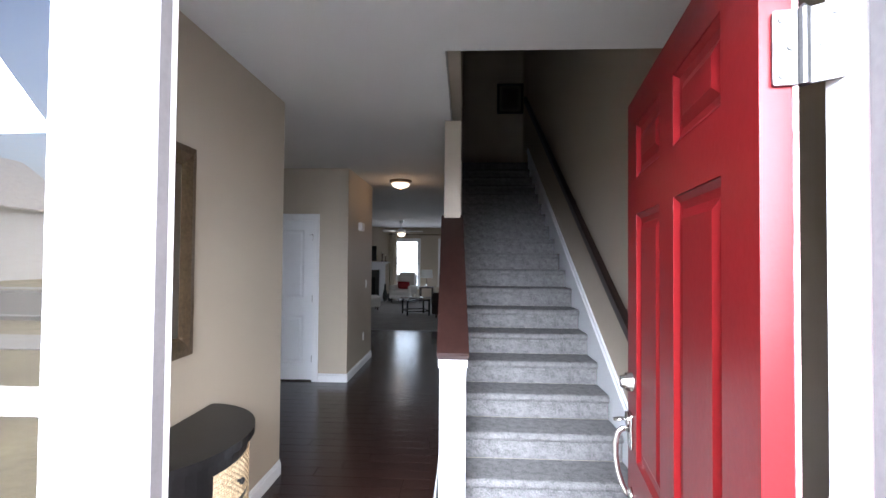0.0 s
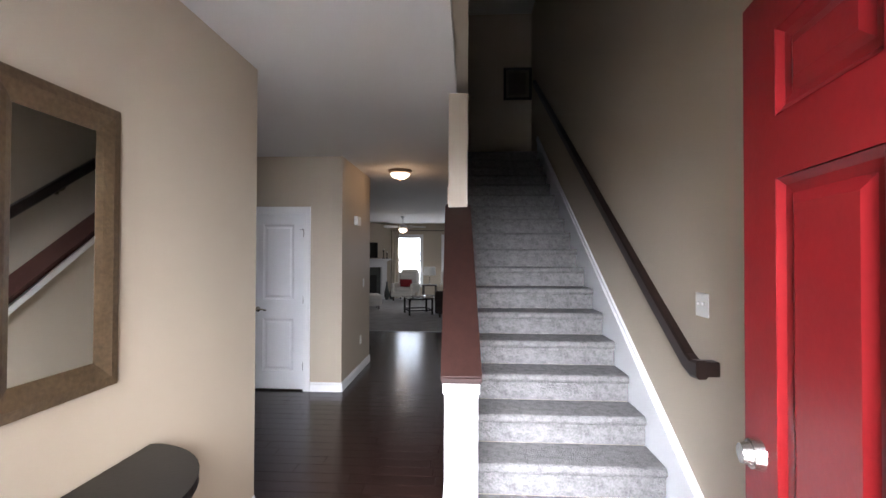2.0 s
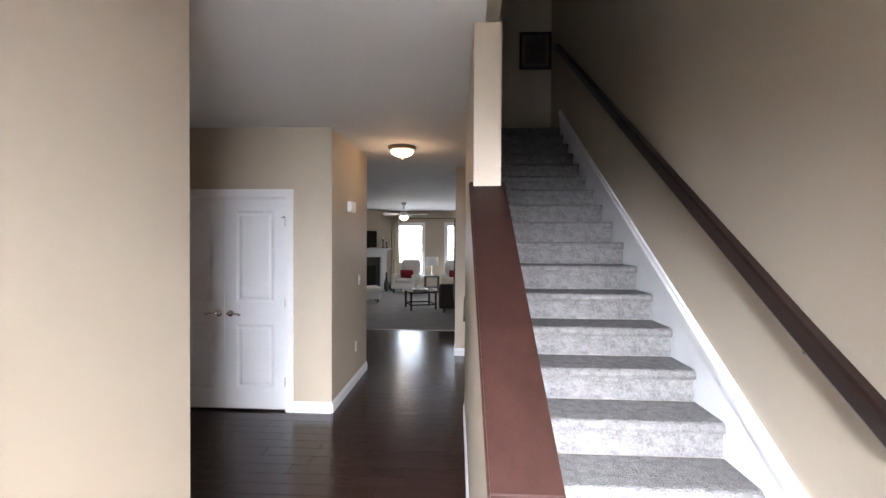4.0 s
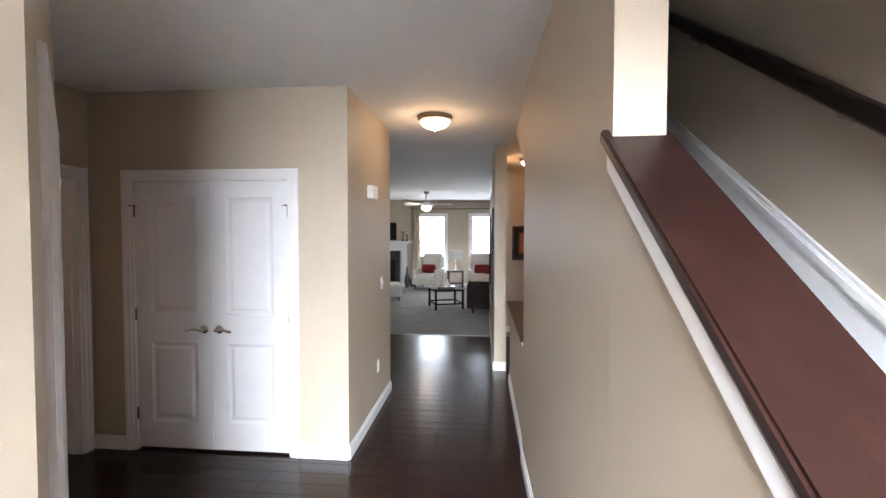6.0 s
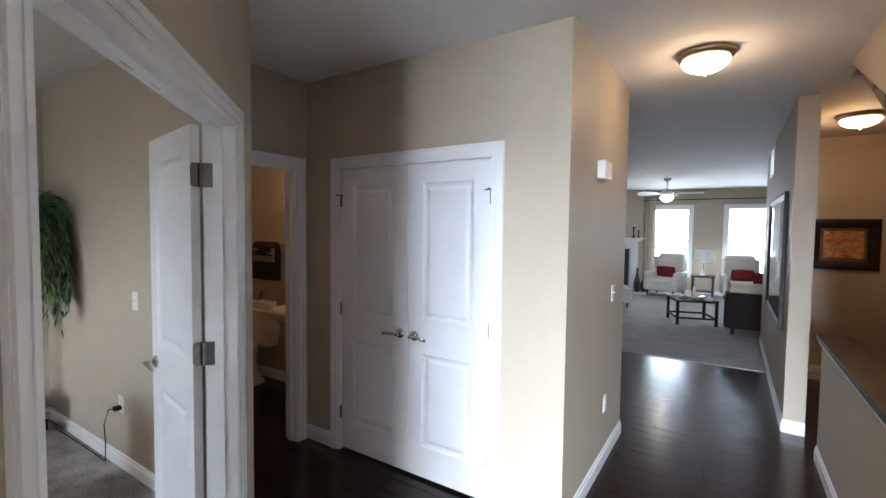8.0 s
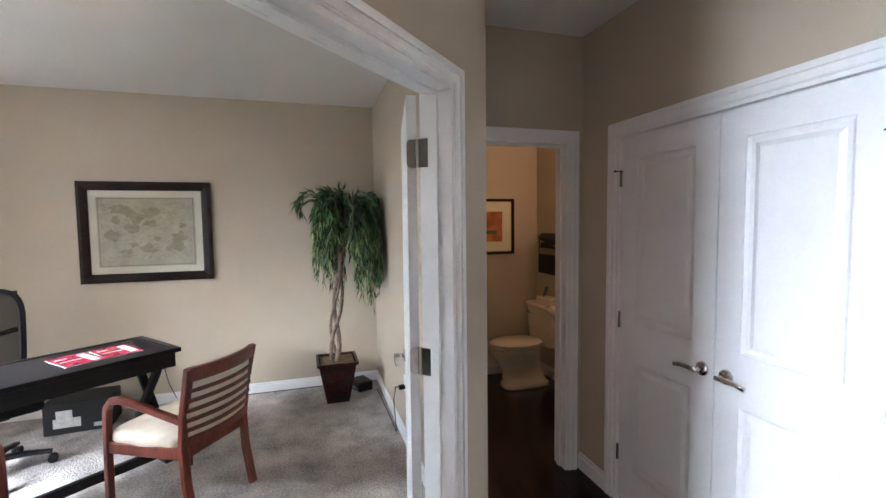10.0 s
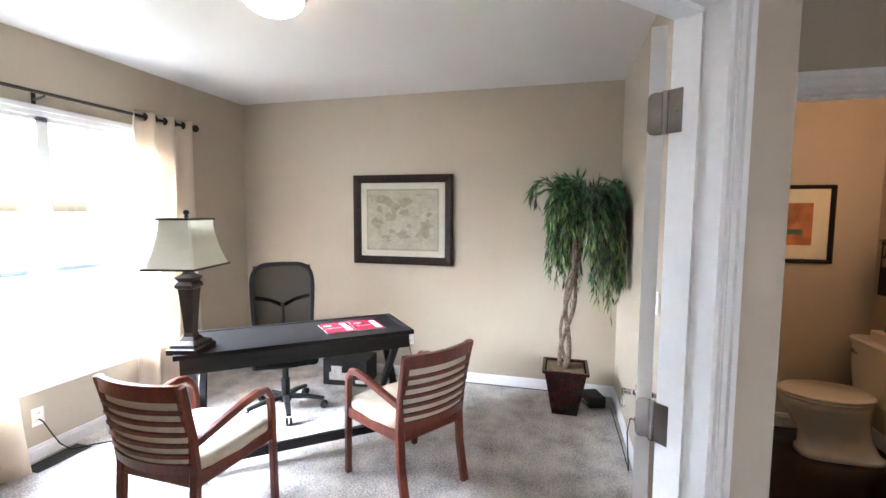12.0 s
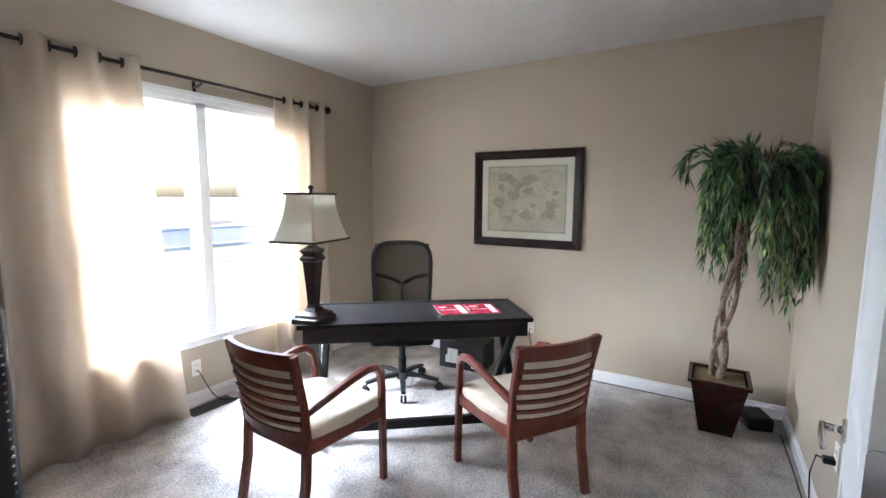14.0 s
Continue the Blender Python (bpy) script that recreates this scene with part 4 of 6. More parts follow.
cyl(bm, (0, 0, 0.475), (0, 0, 0.56), 0.015)
cyl(bm, (0, 0, 0.56), (0, 0, 0.80), 0.004)
part("socket", bm, CHROME, lp)
bm = bmesh.new()
prev = None
for k in range(9):
    v = k / 8
    hw, hd, z = 0.198 - 0.072 * (1 - (1 - v) ** 1.8), 0.145 - 0.052 * (1 - (1 - v) ** 1.8), 0.51 + 0.28 * v
    vs = [bm.verts.new((x * hw, y * hd, z)) for x, y in ((-1, -.9), (-.93, -1), (.93, -1), (1, -.9), (1, .9), (.93, 1), (-.93, 1), (-1, .9))]
    if prev:
        for j in range(8):
            bm.faces.new((prev[j], prev[(j + 1) % 8], vs[(j + 1) % 8], vs[j]))
    prev = vs
sh = part("shade", bm, SHADE, lp, "cream fabric shade with dark edging", smooth=False)
sh.modifiers.new("thickness", "SOLIDIFY").thickness = 0.003
for z, hw, hd in ((0.507, 0.201, 0.148), (0.786, 0.129, 0.096)):
    bm = bmesh.new()
    sweep(bm, [(-hw, -hd, z), (hw, -hd, z), (hw, hd, z), (-hw, hd, z), (-hw, -hd, z)], 0.008, 0.012)
    part("trim_band", bm, DKBROWN, sh)
bm = bmesh.new()
lathe(bm, [(0.006, 0.79), (0.014, 0.80), (0.008, 0.81), (0.018, 0.82), (0.015, 0.834), (0.004, 0.84)], seg=12)
part("finial", bm, DKBROWN, lp)

# guest armchairs
gc = thing("armchair", pose(-3.05, 3.055, 0.012, 0, 0, 146.5), "cherry wood guest armchair with cream seat and slatted back", "armchair", "guest armchairs before the desk")
FW, RW, FY, RY2 = 0.255, 0.215, 0.235, -0.235
for sg in (-1, 1):
    bm = bmesh.new()
    sweep(bm, [(sg * FW, FY + 0.005, 0.0), (sg * FW, FY, 0.30), (sg * FW, FY - 0.005, 0.52), (sg * (FW + 0.004), FY - 0.02, 0.60), (sg * (FW + 0.008), FY - 0.06, 0.645), (sg * (FW + 0.008), FY - 0.12, 0.655),
               (sg * (FW + 0.004), FY - 0.22, 0.640), (sg * (FW - 0.01), FY - 0.34, 0.605), (sg * (RW + 0.012), RY2 - 0.005, 0.565)], 0.036, 0.036, up=(1, 0, 0))
    part("front_leg_and_arm", bm, CHERRY, gc, "curved cherry wood arm running into the front leg")
    bm = bmesh.new()
    sweep(bm, [(sg * RW, RY2 - 0.055, 0.0), (sg * RW, RY2 - 0.012, 0.22), (sg * RW, RY2, 0.42), (sg * (RW + 0.004), RY2 - 0.02, 0.60), (sg * (RW + 0.012), RY2 - 0.075, 0.845)], 0.034, 0.046, up=(1, 0, 0))
    part("rear_leg", bm, CHERRY, gc)
for (xa, ya), (xb, yb) in (((-FW, FY), (FW, FY)), ((-FW, FY), (-RW, RY2)), ((FW, FY), (RW, RY2)), ((-RW, RY2), (RW, RY2))):
    bm = bmesh.new()
    sweep(bm, [(xa, ya, 0.385), (xb, yb, 0.385)], 0.024, 0.065)
    part("seat_rail", bm, CHERRY, gc)
bm = bmesh.new()
prev, n = None, 20
for sc, z in ((0.97, 0.40), (1.0, 0.412), (1.0, 0.445), (0.975, 0.462), (0.90, 0.472), (0.55, 0.478)):
    vs = []
    for k in range(n):
        a = 2 * math.pi * k / n
        cx, cy = math.copysign(abs(math.cos(a)) ** 0.35, math.cos(a)), math.copysign(abs(math.sin(a)) ** 0.35, math.sin(a))
        w = RW + (FW - RW) * (cy + 1) / 2 + 0.012
        vs.append(bm.verts.new((cx * w * sc, (cy * 0.245 + 0.012) * sc, z)))
    if prev:
        for k in range(n):
            bm.faces.new((prev[k], prev[(k + 1) % n], vs[(k + 1) % n], vs[k]))
    else:
        bm.faces.new(vs[::-1])
    prev = vs
bm.faces.new(prev)
part("seat", bm, CREAM, gc, "cream upholstered seat cushion", smooth=True)


def back_y(z, u):
    """The backrest's lean and its hollow curve."""
    return RY2 - 0.005 - (z - 0.42) * 0.165 - 0.045 * (1 - u * u)


def back_bar(z0, z1, depth, material, name, off=0.0, label=""):
    bm = bmesh.new()
    n = 12
    A = []
    for k in range(n + 1):
        u = -1 + 2 * k / n
        x = u * (RW + 0.006 + (z0 - 0.42) * 0.02)
        A.append([bm.verts.new((x, back_y(z, u) + off + d, z)) for z, d in ((z0, -depth / 2), (z1, -depth / 2), (z1, depth / 2), (z0, depth / 2))])
    for a, b in zip(A, A[1:]):
        for j in range(4):
            bm.faces.new((a[j], a[(j + 1) % 4], b[(j + 1) % 4], b[j]))
    bm.faces.new(A[0][::-1])
    bm.faces.new(A[-1])
    part(name, bm, material, gc, label)


back_bar(0.775, 0.85, 0.026, CHERRY, "top_rail")
back_bar(0.425, 0.475, 0.024, CHERRY, "bottom_rail")
back_bar(0.47, 0.78, 0.020, CREAM, "back_panel", 0.008, "cream upholstered back panel")
for k in range(5):
    z = 0.508 + 0.0525 * k
    back_bar(z, z + 0.017, 0.022, CHERRY, "slat", -0.008)
gc2 = copy_thing(gc, pose(-2.385, 2.187, 0.012, 0, 0, 88.4))

# office chair
oc = thing("office_chair", pose(-3.63, 1.83, 0.012, 0, 0, -54), "black swivel office chair with a mesh back, behind the desk", "office chair")
bm = bmesh.new()
cyl(bm, (0, 0, 0.07), (0, 0, 0.13), 0.045, 0.035)
cyl(bm, (0, 0, 0.13), (0, 0, 0.36), 0.025)
cyl(bm, (0, 0, 0.10), (0, 0, 0.25), 0.034)
box(bm, -0.10, 0.10, -0.12, 0.10, 0.36, 0.41, 0.01)
part("column", bm, PLASTIC, oc)
for k in range(5):
    a = radians(72 * k + 20)
    bm = bmesh.new()
    sweep(bm, [(0.03 * math.cos(a), 0.03 * math.sin(a), 0.105), (0.16 * math.cos(a), 0.16 * math.sin(a), 0.10), (0.30 * math.cos(a), 0.30 * math.sin(a), 0.075)], 0.05, 0.035, taper=0.7)
    sp = part("base_spoke", bm, PLASTIC, oc)
    bm = bmesh.new()
    x, y = 0.30 * math.cos(a), 0.30 * math.sin(a)
    for o in (-0.014, 0.014):
        cyl(bm, (x - math.sin(a) * (o - 0.009), y + math.cos(a) * (o - 0.009), 0.027), (x - math.sin(a) * (o + 0.009), y + math.cos(a) * (o + 0.009), 0.027), 0.027)
    part("caster", bm, PLASTIC, sp)
bm = bmesh.new()
box(bm, -0.24, 0.24, -0.22, 0.25, 0.41, 0.485, 0.032, seg=4)
part("seat", bm, FABRIC_B, oc, "black padded seat", smooth=True)
bm = bmesh.new()
loop = []
for k in range(33):
    a = 2 * math.pi * k / 32
    cx, cz = math.copysign(abs(math.cos(a)) ** 0.45, math.cos(a)), math.copysign(abs(math.sin(a)) ** 0.45, math.sin(a))
    z = 0.825 + 0.315 * cz
    loop.append((cx * (0.238 + 0.012 * cz), -0.235 - 0.05 * (z - 0.6) - 0.025 * (1 - cx * cx), z))
sweep(bm, loop, 0.034, 0.04, up=(0, 1, 0))
part("back_frame", bm, PLASTIC, oc)
bm = bmesh.new()
g = []
for j in range(11):
    row = []
    z = 0.52 + 0.61 * j / 10
    for i in range(13):
        u = -1 + i / 6
        row.append(bm.verts.new((u * 0.228, -0.237 - 0.05 * (z - 0.6) - 0.035 * (1 - u * u), z)))
    g.append(row)
for r, s in zip(g, g[1:]):
    for i in range(12):
        bm.faces.new((r[i], r[i + 1], s[i + 1], s[i]))
p = part("back_mesh", bm, MESHF, oc, "see-through black mesh", smooth=True)
p.modifiers.new("thickness", "SOLIDIFY").thickness = 0.004
bm = bmesh.new()
sweep(bm, [(0, -0.10, 0.385), (0, -0.25, 0.40), (0, -0.295, 0.50), (0, -0.30, 0.80)], 0.06, 0.025, up=(1, 0, 0))
for sg in (-1, 1):
    sweep(bm, [(0, -0.298, 0.78), (sg * 0.10, -0.292, 0.835), (sg * 0.215, -0.262, 0.865)], 0.03, 0.02, up=(0, 1, 0))
part("back_support", bm, PLASTIC, oc)
for sg in (-1, 1):
    bm = bmesh.new()
    sweep(bm, [(sg * 0.20, -0.02, 0.40), (sg * 0.285, -0.02, 0.41), (sg * 0.295, -0.03, 0.62)], 0.04, 0.022, up=(0, 1, 0))
    box(bm, sg * 0.295 - 0.04, sg * 0.295 + 0.04, -0.14, 0.11, 0.62, 0.65, 0.012)
    part("armrest", bm, PLASTIC, oc)

# framed map
MAPF = mat("dark_mahogany_frame", (0.018, 0.008, 0.0065), 0.42, spec=0.22, var=0.3, scale=6, fine=50, bump=0.01)
MATB = mat("cream_mat_board", (0.80, 0.75, 0.65), 0.8, var=0.03)
MAPP = mat("aged_map_paper", (0.55, 0.51, 0.40), 0.75, var=0.10, scale=7, fine=40, color2=(0.60, 0.55, 0.43))
MAPI = mat("map_ink", (0.28, 0.24, 0.15), 0.8, var=0.2)
LAND = mat("map_land_tint", (0.44, 0.385, 0.27), 0.8, var=0.15, scale=20)
PICG = GLASS


def picture(m, w, h, bar, label, frame_mat, mat_board, inner, art, depth=0.03, glass=True):
    t = thing("framed_picture", m, label, "framed picture")
    frame_bars(t, w, h, bar, depth, frame_mat)
    bm = bmesh.new()
    box(bm, -w / 2 + bar * 0.6, w / 2 - bar * 0.6, -0.010, -0.002, -h / 2 + bar * 0.6, h / 2 - bar * 0.6)
    part("mat_board", bm, mat_board, t)
    bm = bmesh.new()
    iw, ih = w / 2 - bar - inner, h / 2 - bar - inner
    box(bm, -iw, iw, -0.013, -0.0105, -ih, ih)
    p = part("print", bm, art, t)
    if glass:
        bm = bmesh.new()
        box(bm, -w / 2 + bar * 0.9, w / 2 - bar * 0.9, -0.0185, -0.0165, -h / 2 + bar * 0.9, h / 2 - bar * 0.9)
        g = part("glass", bm, PICG, t, "clear picture glass")
        g.visible_shadow = False
    return t, p, iw, ih


t, p, iw, ih = picture(pose(-4.58, 2.482, 1.52, 0, 0, 90), 0.985, 0.845, 0.075, "antique map with a cream mat in a dark mahogany frame", MAPF, MATB, 0.055, MAPP)
bm = bmesh.new()
for a, b, c, d in ((-iw + .01, iw - .01, -ih + .01, -ih + .014), (-iw + .01, iw - .01, ih - .014, ih - .01), (-iw + .01, -iw + .014, -ih + .01, ih - .01), (iw - .014, iw - .01, -ih + .01, ih - .01)):
    box(bm, a, b, -0.0142, -0.0132, c, d)
part("map_border", bm, MAPI, p)
rnd = random.Random(4)
bm = bmesh.new()
for k in range(22):
    cx, cz, r0 = rnd.uniform(-iw * .75, iw * .75), rnd.uniform(-ih * .7, ih * .75), rnd.uniform(0.012, 0.06)
    pts = [(cx + r0 * (1 + rnd.uniform(-.4, .4)) * math.cos(a), cz + 0.8 * r0 * (1 + rnd.uniform(-.4, .4)) * math.sin(a)) for a in np.linspace(0, 2 * math.pi, 15)[:-1]]
    prism(bm, pts, "y", -0.0140 - 0.00002 * k, -0.0132)
tagged(part("map_land", bm, LAND, p), kind="stuff")
bm = bmesh.new()
for k in range(70):
    cx, cz, w = rnd.uniform(-iw * .85, iw * .8), rnd.uniform(-ih * .85, ih * .85), rnd.uniform(0.008, 0.035)
    m = pose(cx, 0, cz, 0, rnd.uniform(-25, 25), 0)
    box(bm, -w, w, -0.0146, -0.0141, -0.0012, 0.0012, m=m)
tagged(part("map_lettering", bm, MAPI, p, "unreadable fine lettering"), kind="stuff")

# plant
BARK = mat("twisted_bark", (0.075, 0.045, 0.034), 0.8, var=0.42, scale=22, fine=70, bump=0.08, color2=(0.20, 0.145, 0.11))
LEAF = mat("weeping_leaf", (0.012, 0.038, 0.013), 0.42, var=0.5, scale=3, fine=20, bump=0.0, spec=0.35, color2=(0.038, 0.095, 0.032), island=True)
LEAF_TIP = mat("young_leaf", (0.09, 0.16, 0.04), 0.42, var=0.4, scale=3, fine=20, bump=0.0, color2=(0.16, 0.24, 0.07), island=True)
POTM = mat("dark_red_glazed_pot", (0.018, 0.005, 0.005), 0.25, var=0.25, scale=5, fine=30, bump=0.004, color2=(0.034, 0.008, 0.007))
MOSS = mat("dry_moss", (0.16, 0.11, 0.05), 0.95, var=0.45, scale=25, fine=120, bump=0.1)
pl = thing("potted_tree", pose(-4.20, 3.995, 0.012), "artificial weeping tree with braided trunk in a dark red square pot", "potted plant")
bm = bmesh.new()
for z0, z1, w0, w1 in ((0.0, 0.345, 0.095, 0.156), (0.345, 0.368, 0.172, 0.176)):
    vs = [[bm.verts.new((x * w, y * w, z)) for x, y in ((-1, -1), (1, -1), (1, 1), (-1, 1))] for w, z in ((w0, z0), (w1, z1))]
    inn = [bm.verts.new((x * (w1 - 0.022), y * (w1 - 0.022), z1)) for x, y in ((-1, -1), (1, -1), (1, 1), (-1, 1))]
    low = [bm.verts.new((x * (w1 - 0.022), y * (w1 - 0.022), z1 - 0.04)) for x, y in ((-1, -1), (1, -1), (1, 1), (-1, 1))]
    bm.faces.new(vs[0][::-1])
    for r, q in ((vs[0], vs[1]), (vs[1], inn), (inn, low)):
        for k in range(4):
            bm.faces.new((r[k], r[(k + 1) % 4], q[(k + 1) % 4], q[k]))
    bm.faces.new(low)
part("pot", bm, POTM, pl, "dark red lacquered square tapered pot")
bm = bmesh.new()
box(bm, -0.145, 0.145, -0.145, 0.145, 0.30, 0.352, 0.006)
part("soil", bm, MOSS, pl, "dry brown moss")
for ph, rad, lean in ((0.0, 0.036, 0.0), (math.pi, 0.030, 0.01), (1.7, 0.024, -0.015)):
    bm = bmesh.new()
    pts = []
    for j in range(34):
        v = j / 33
        wave = math.sin(2.6 * math.pi * v + 0.5 + ph)
        sw = 0.036 * (1.05 - 0.45 * v)
        pts.append((0.022 * math.cos(2.6 * math.pi * v + ph) + 0.02 * v, sw * wave + 0.09 * v ** 1.2 - 0.02 + lean * math.sin(3.1 * v), 0.34 + 1.12 * v))
    sweep(bm, pts, rad, rad, up=(1, 0.2, 0), taper=0.65)
    part("trunk", bm, BARK, pl, smooth=True)
for k in range(9):
    bm = bmesh.new()
    a, z = k * 2.4, 1.36 + 0.012 * k
    sweep(bm, [(0.02, 0.10, z), (0.02 + 0.06 * math.cos(a), 0.10 + 0.06 * math.sin(a), z + 0.16), (0.02 + 0.16 * math.cos(a), 0.09 + 0.16 * math.sin(a), z + 0.33)], 0.014, 0.014, up=(0.3, 0.9, 0.1), taper=0.4)
    part("limb", bm, BARK, pl)
rnd = random.Random(11)
bmL, bmT = bmesh.new(), bmesh.new()
for cl in range(46):
    ca0 = cl * 2.39996
    reach0 = 0.12 + 0.28 * ((cl * 0.618) % 1.0) ** 0.8
    drop0 = rnd.uniform(0.42, 0.92) if reach0 > 0.24 else rnd.uniform(0.1, 0.5)
    stiff = cl in (9, 21, 34)
    for k in range(3 if stiff else 6):
        a = ca0 + rnd.uniform(-0.16, 0.16)
        reach = reach0 * rnd.uniform(0.85, 1.12)
        z0 = 1.44 + rnd.uniform(-0.04, 0.14)
        top = 1.76 + rnd.uniform(-0.14, 0.10) - 0.35 * max(0.0, reach - 0.25)
        drop = drop0 * rnd.uniform(0.75, 1.1) * (1.0 - 0.30 * max(0.0, math.sin(a)))
        if stiff:
            a, reach, drop, top = (-1.9, -0.4, 0.9)[(cl // 12) % 3] + 0.45 * k, 0.36 + 0.03 * k, 0.12, 1.78 + 0.03 * k
        n = 12
        pts = []
        for j in range(n):
            v = j / (n - 1)
            rr = reach * (1 - (1 - v) ** 2.4)
            z = z0 + (top - z0) * min(1, v * 3.2) ** 0.8 - drop * max(0, v - 0.26) ** 1.4 * 1.5
            pts.append(Vector((rr * math.cos(a) + 0.03 + 0.012 * math.sin(9 * v + a * 5), rr * math.sin(a) + 0.075 + 0.012 * math.sin(7 * v + k), z)))
        for q in pts:
            q.x = max(q.x, -0.36)
            q.y = min(q.y, 0.372)
        sweep(bmT, pts, 0.005, 0.005, up=(0.3, 0.9, 0.1), taper=0.4)
        for j in range(3, n):
            fresh = j > 7 and rnd.random() < 0.5 and not stiff
            for s2 in range(4):
                base = pts[j - 1].lerp(pts[j], s2 / 4)
                d = (pts[j] - pts[j - 1]).normalized()
                out = Vector((rnd.uniform(-1, 1), rnd.uniform(-1, 1), rnd.uniform(-0.6, 0.3)))
                way = (d * 1.0 + out * 0.5 + Vector((0, 0, -0.25))).normalized()
                ln, wd = rnd.uniform(0.06, 0.125), rnd.uniform(0.0045, 0.0085)
                sdv = way.cross(Vector((rnd.uniform(-1, 1), rnd.uniform(-1, 1), 0.3))).normalized()
                tip, mid = base + way * ln, base + way * ln * 0.45 + Vector((0, 0, 0.004))
                for q in (tip, mid):
                    q.x, q.y = max(q.x, -0.375), min(q.y, 0.384)
                v0, v1, v2, v3 = (bmL.verts.new(c) for c in (base, mid + sdv * wd, tip, mid - sdv * wd))
                for f in (bmL.faces.new((v0, v1, v2)), bmL.faces.new((v0, v2, v3))):
                    f.material_index = 1 if fresh else 0
me = bpy.data.meshes.new("foliage")
bmL.to_mesh(me)
bmL.free()
me.materials.append(LEAF)
me.materials.append(LEAF_TIP)
fo = new("foliage", me)
fo.parent = pl
tagged(fo, "drooping narrow green leaves", kind="stuff")
tagged(part("branchwork", bmT, BARK, pl), kind="stuff")

# small office things
plate(pose(-3.01, 4.41, 1.14, 0, 0, 0), "white light switch plate on the office wall")
plate(pose(-2.585, 0.745, 0.285, 0, 0, 180), "white power outlet below the window", kind="outlet")
plate(pose(-4.58, 2.56, 0.385, 0, 0, 90), "white power outlet behind the desk", kind="outlet")
plate(pose(-3.24, 4.41, 0.44, 0, 0, 0), "white power outlet near the office door", kind="outlet")


def cable(pts, label, r=0.006):
    t = thing("extension_lead", pose(0, 0, 0), label, "cable")
    bm = bmesh.new()
    sweep(bm, pts, r, r, up=(0.31, 0.2, 0.93))
    part("wire", bm, PLASTIC, t)


cable([(-2.585, 0.756, 0.268), (-2.585, 0.79, 0.26), (-2.62, 0.80, 0.17), (-2.655, 0.82, 0.08), (-2.70, 0.85, 0.022), (-2.80, 0.92, 0.017), (-2.88, 1.02, 0.016), (-2.92, 1.3, 0.016), (-2.93, 1.6, 0.016)], "dark lamp cord running from the outlet over the carpet")
cable([(-4.57, 2.56, 0.365), (-4.54, 2.56, 0.345), (-4.535, 2.59, 0.2), (-4.54, 2.66, 0.02), (-4.55, 3.3, 0.017), (-4.55, 3.9, 0.017), (-4.45, 4.25, 0.017)], "dark cord along the baseboard to a black box")
cable([(-3.24, 4.38, 0.415), (-3.27, 4.345, 0.415), (-3.33, 4.34, 0.30), (-3.34, 4.35, 0.16), (-3.41, 4.37, 0.02), (-3.8, 4.37, 0.017), (-4.3, 4.36, 0.017)], "dark cord hanging from the outlet to the floor")
bm = bmesh.new()
box(bm, -0.018, 0.018, -0.045, 0.0, -0.014, 0.014, 0.005)
t = thing("power_adapter", pose(-3.24, 4.405, 0.418), "small black power adapter in the outlet", "power adapter")
part("housing", bm, PLASTIC, t)
t = thing("black_box", pose(-4.385, 4.225, 0.012, 0, 0, 20), "small black electronic box on the carpet beside the pot", "electronic box")
bm = bmesh.new()
box(bm, -0.10, 0.10, -0.07, 0.07, 0.0, 0.09, 0.012)
part("housing", bm, PLASTIC, t)
bm = bmesh.new()
box(bm, -0.06, 0.06, -0.0715, -0.069, 0.025, 0.03)
part("front_slot", bm, PALE, t)
t = thing("printer_box", pose(-4.32, 2.055, 0.012, 0, 0, 95), "black cardboard printer carton with a pale picture on its side", "cardboard box")
bm = bmesh.new()
box(bm, -0.21, 0.21, -0.14, 0.14, 0.0, 0.24, 0.004)
part("carton", bm, mat("black_carton", (0.009, 0.009, 0.010), 0.55, var=0.2), t)
bm = bmesh.new()
box(bm, -0.15, 0.02, -0.1425, -0.1395, 0.05, 0.12)
box(bm, -0.13, -0.03, -0.1425, -0.1395, 0.12, 0.18)
box(bm, 0.10, 0.19, -0.1425, -0.1395, 0.03, 0.06)
part("printed_picture", bm, mat("pale_grey_print", (0.55, 0.55, 0.53), 0.5, var=0.2, scale=20), t)
t = thing("floor_vent", pose(-2.615, 0.860, 0.012), "dark metal floor register set in the carpet", "floor vent")
bm = bmesh.new()
box(bm, -0.15, 0.15, -0.055, 0.055, 0.0, 0.002)
part("backing", bm, HOLE, t)
bm = bmesh.new()
for x0, x1, y0, y1 in ((-0.16, 0.16, -0.065, -0.05), (-0.16, 0.16, 0.05, 0.065), (-0.16, -0.145, -0.05, 0.05), (0.145, 0.16, -0.05, 0.05)):
    box(bm, x0, x1, y0, y1, 0.0, 0.006, 0.002)
part("frame", bm, ROD, t)
for k in range(12):
    bm = bmesh.new()
    x = -0.13 + k * 0.0236
    box(bm, x - 0.003, x + 0.003, -0.05, 0.05, 0.001, 0.005)
    part("slat", bm, ROD, t)

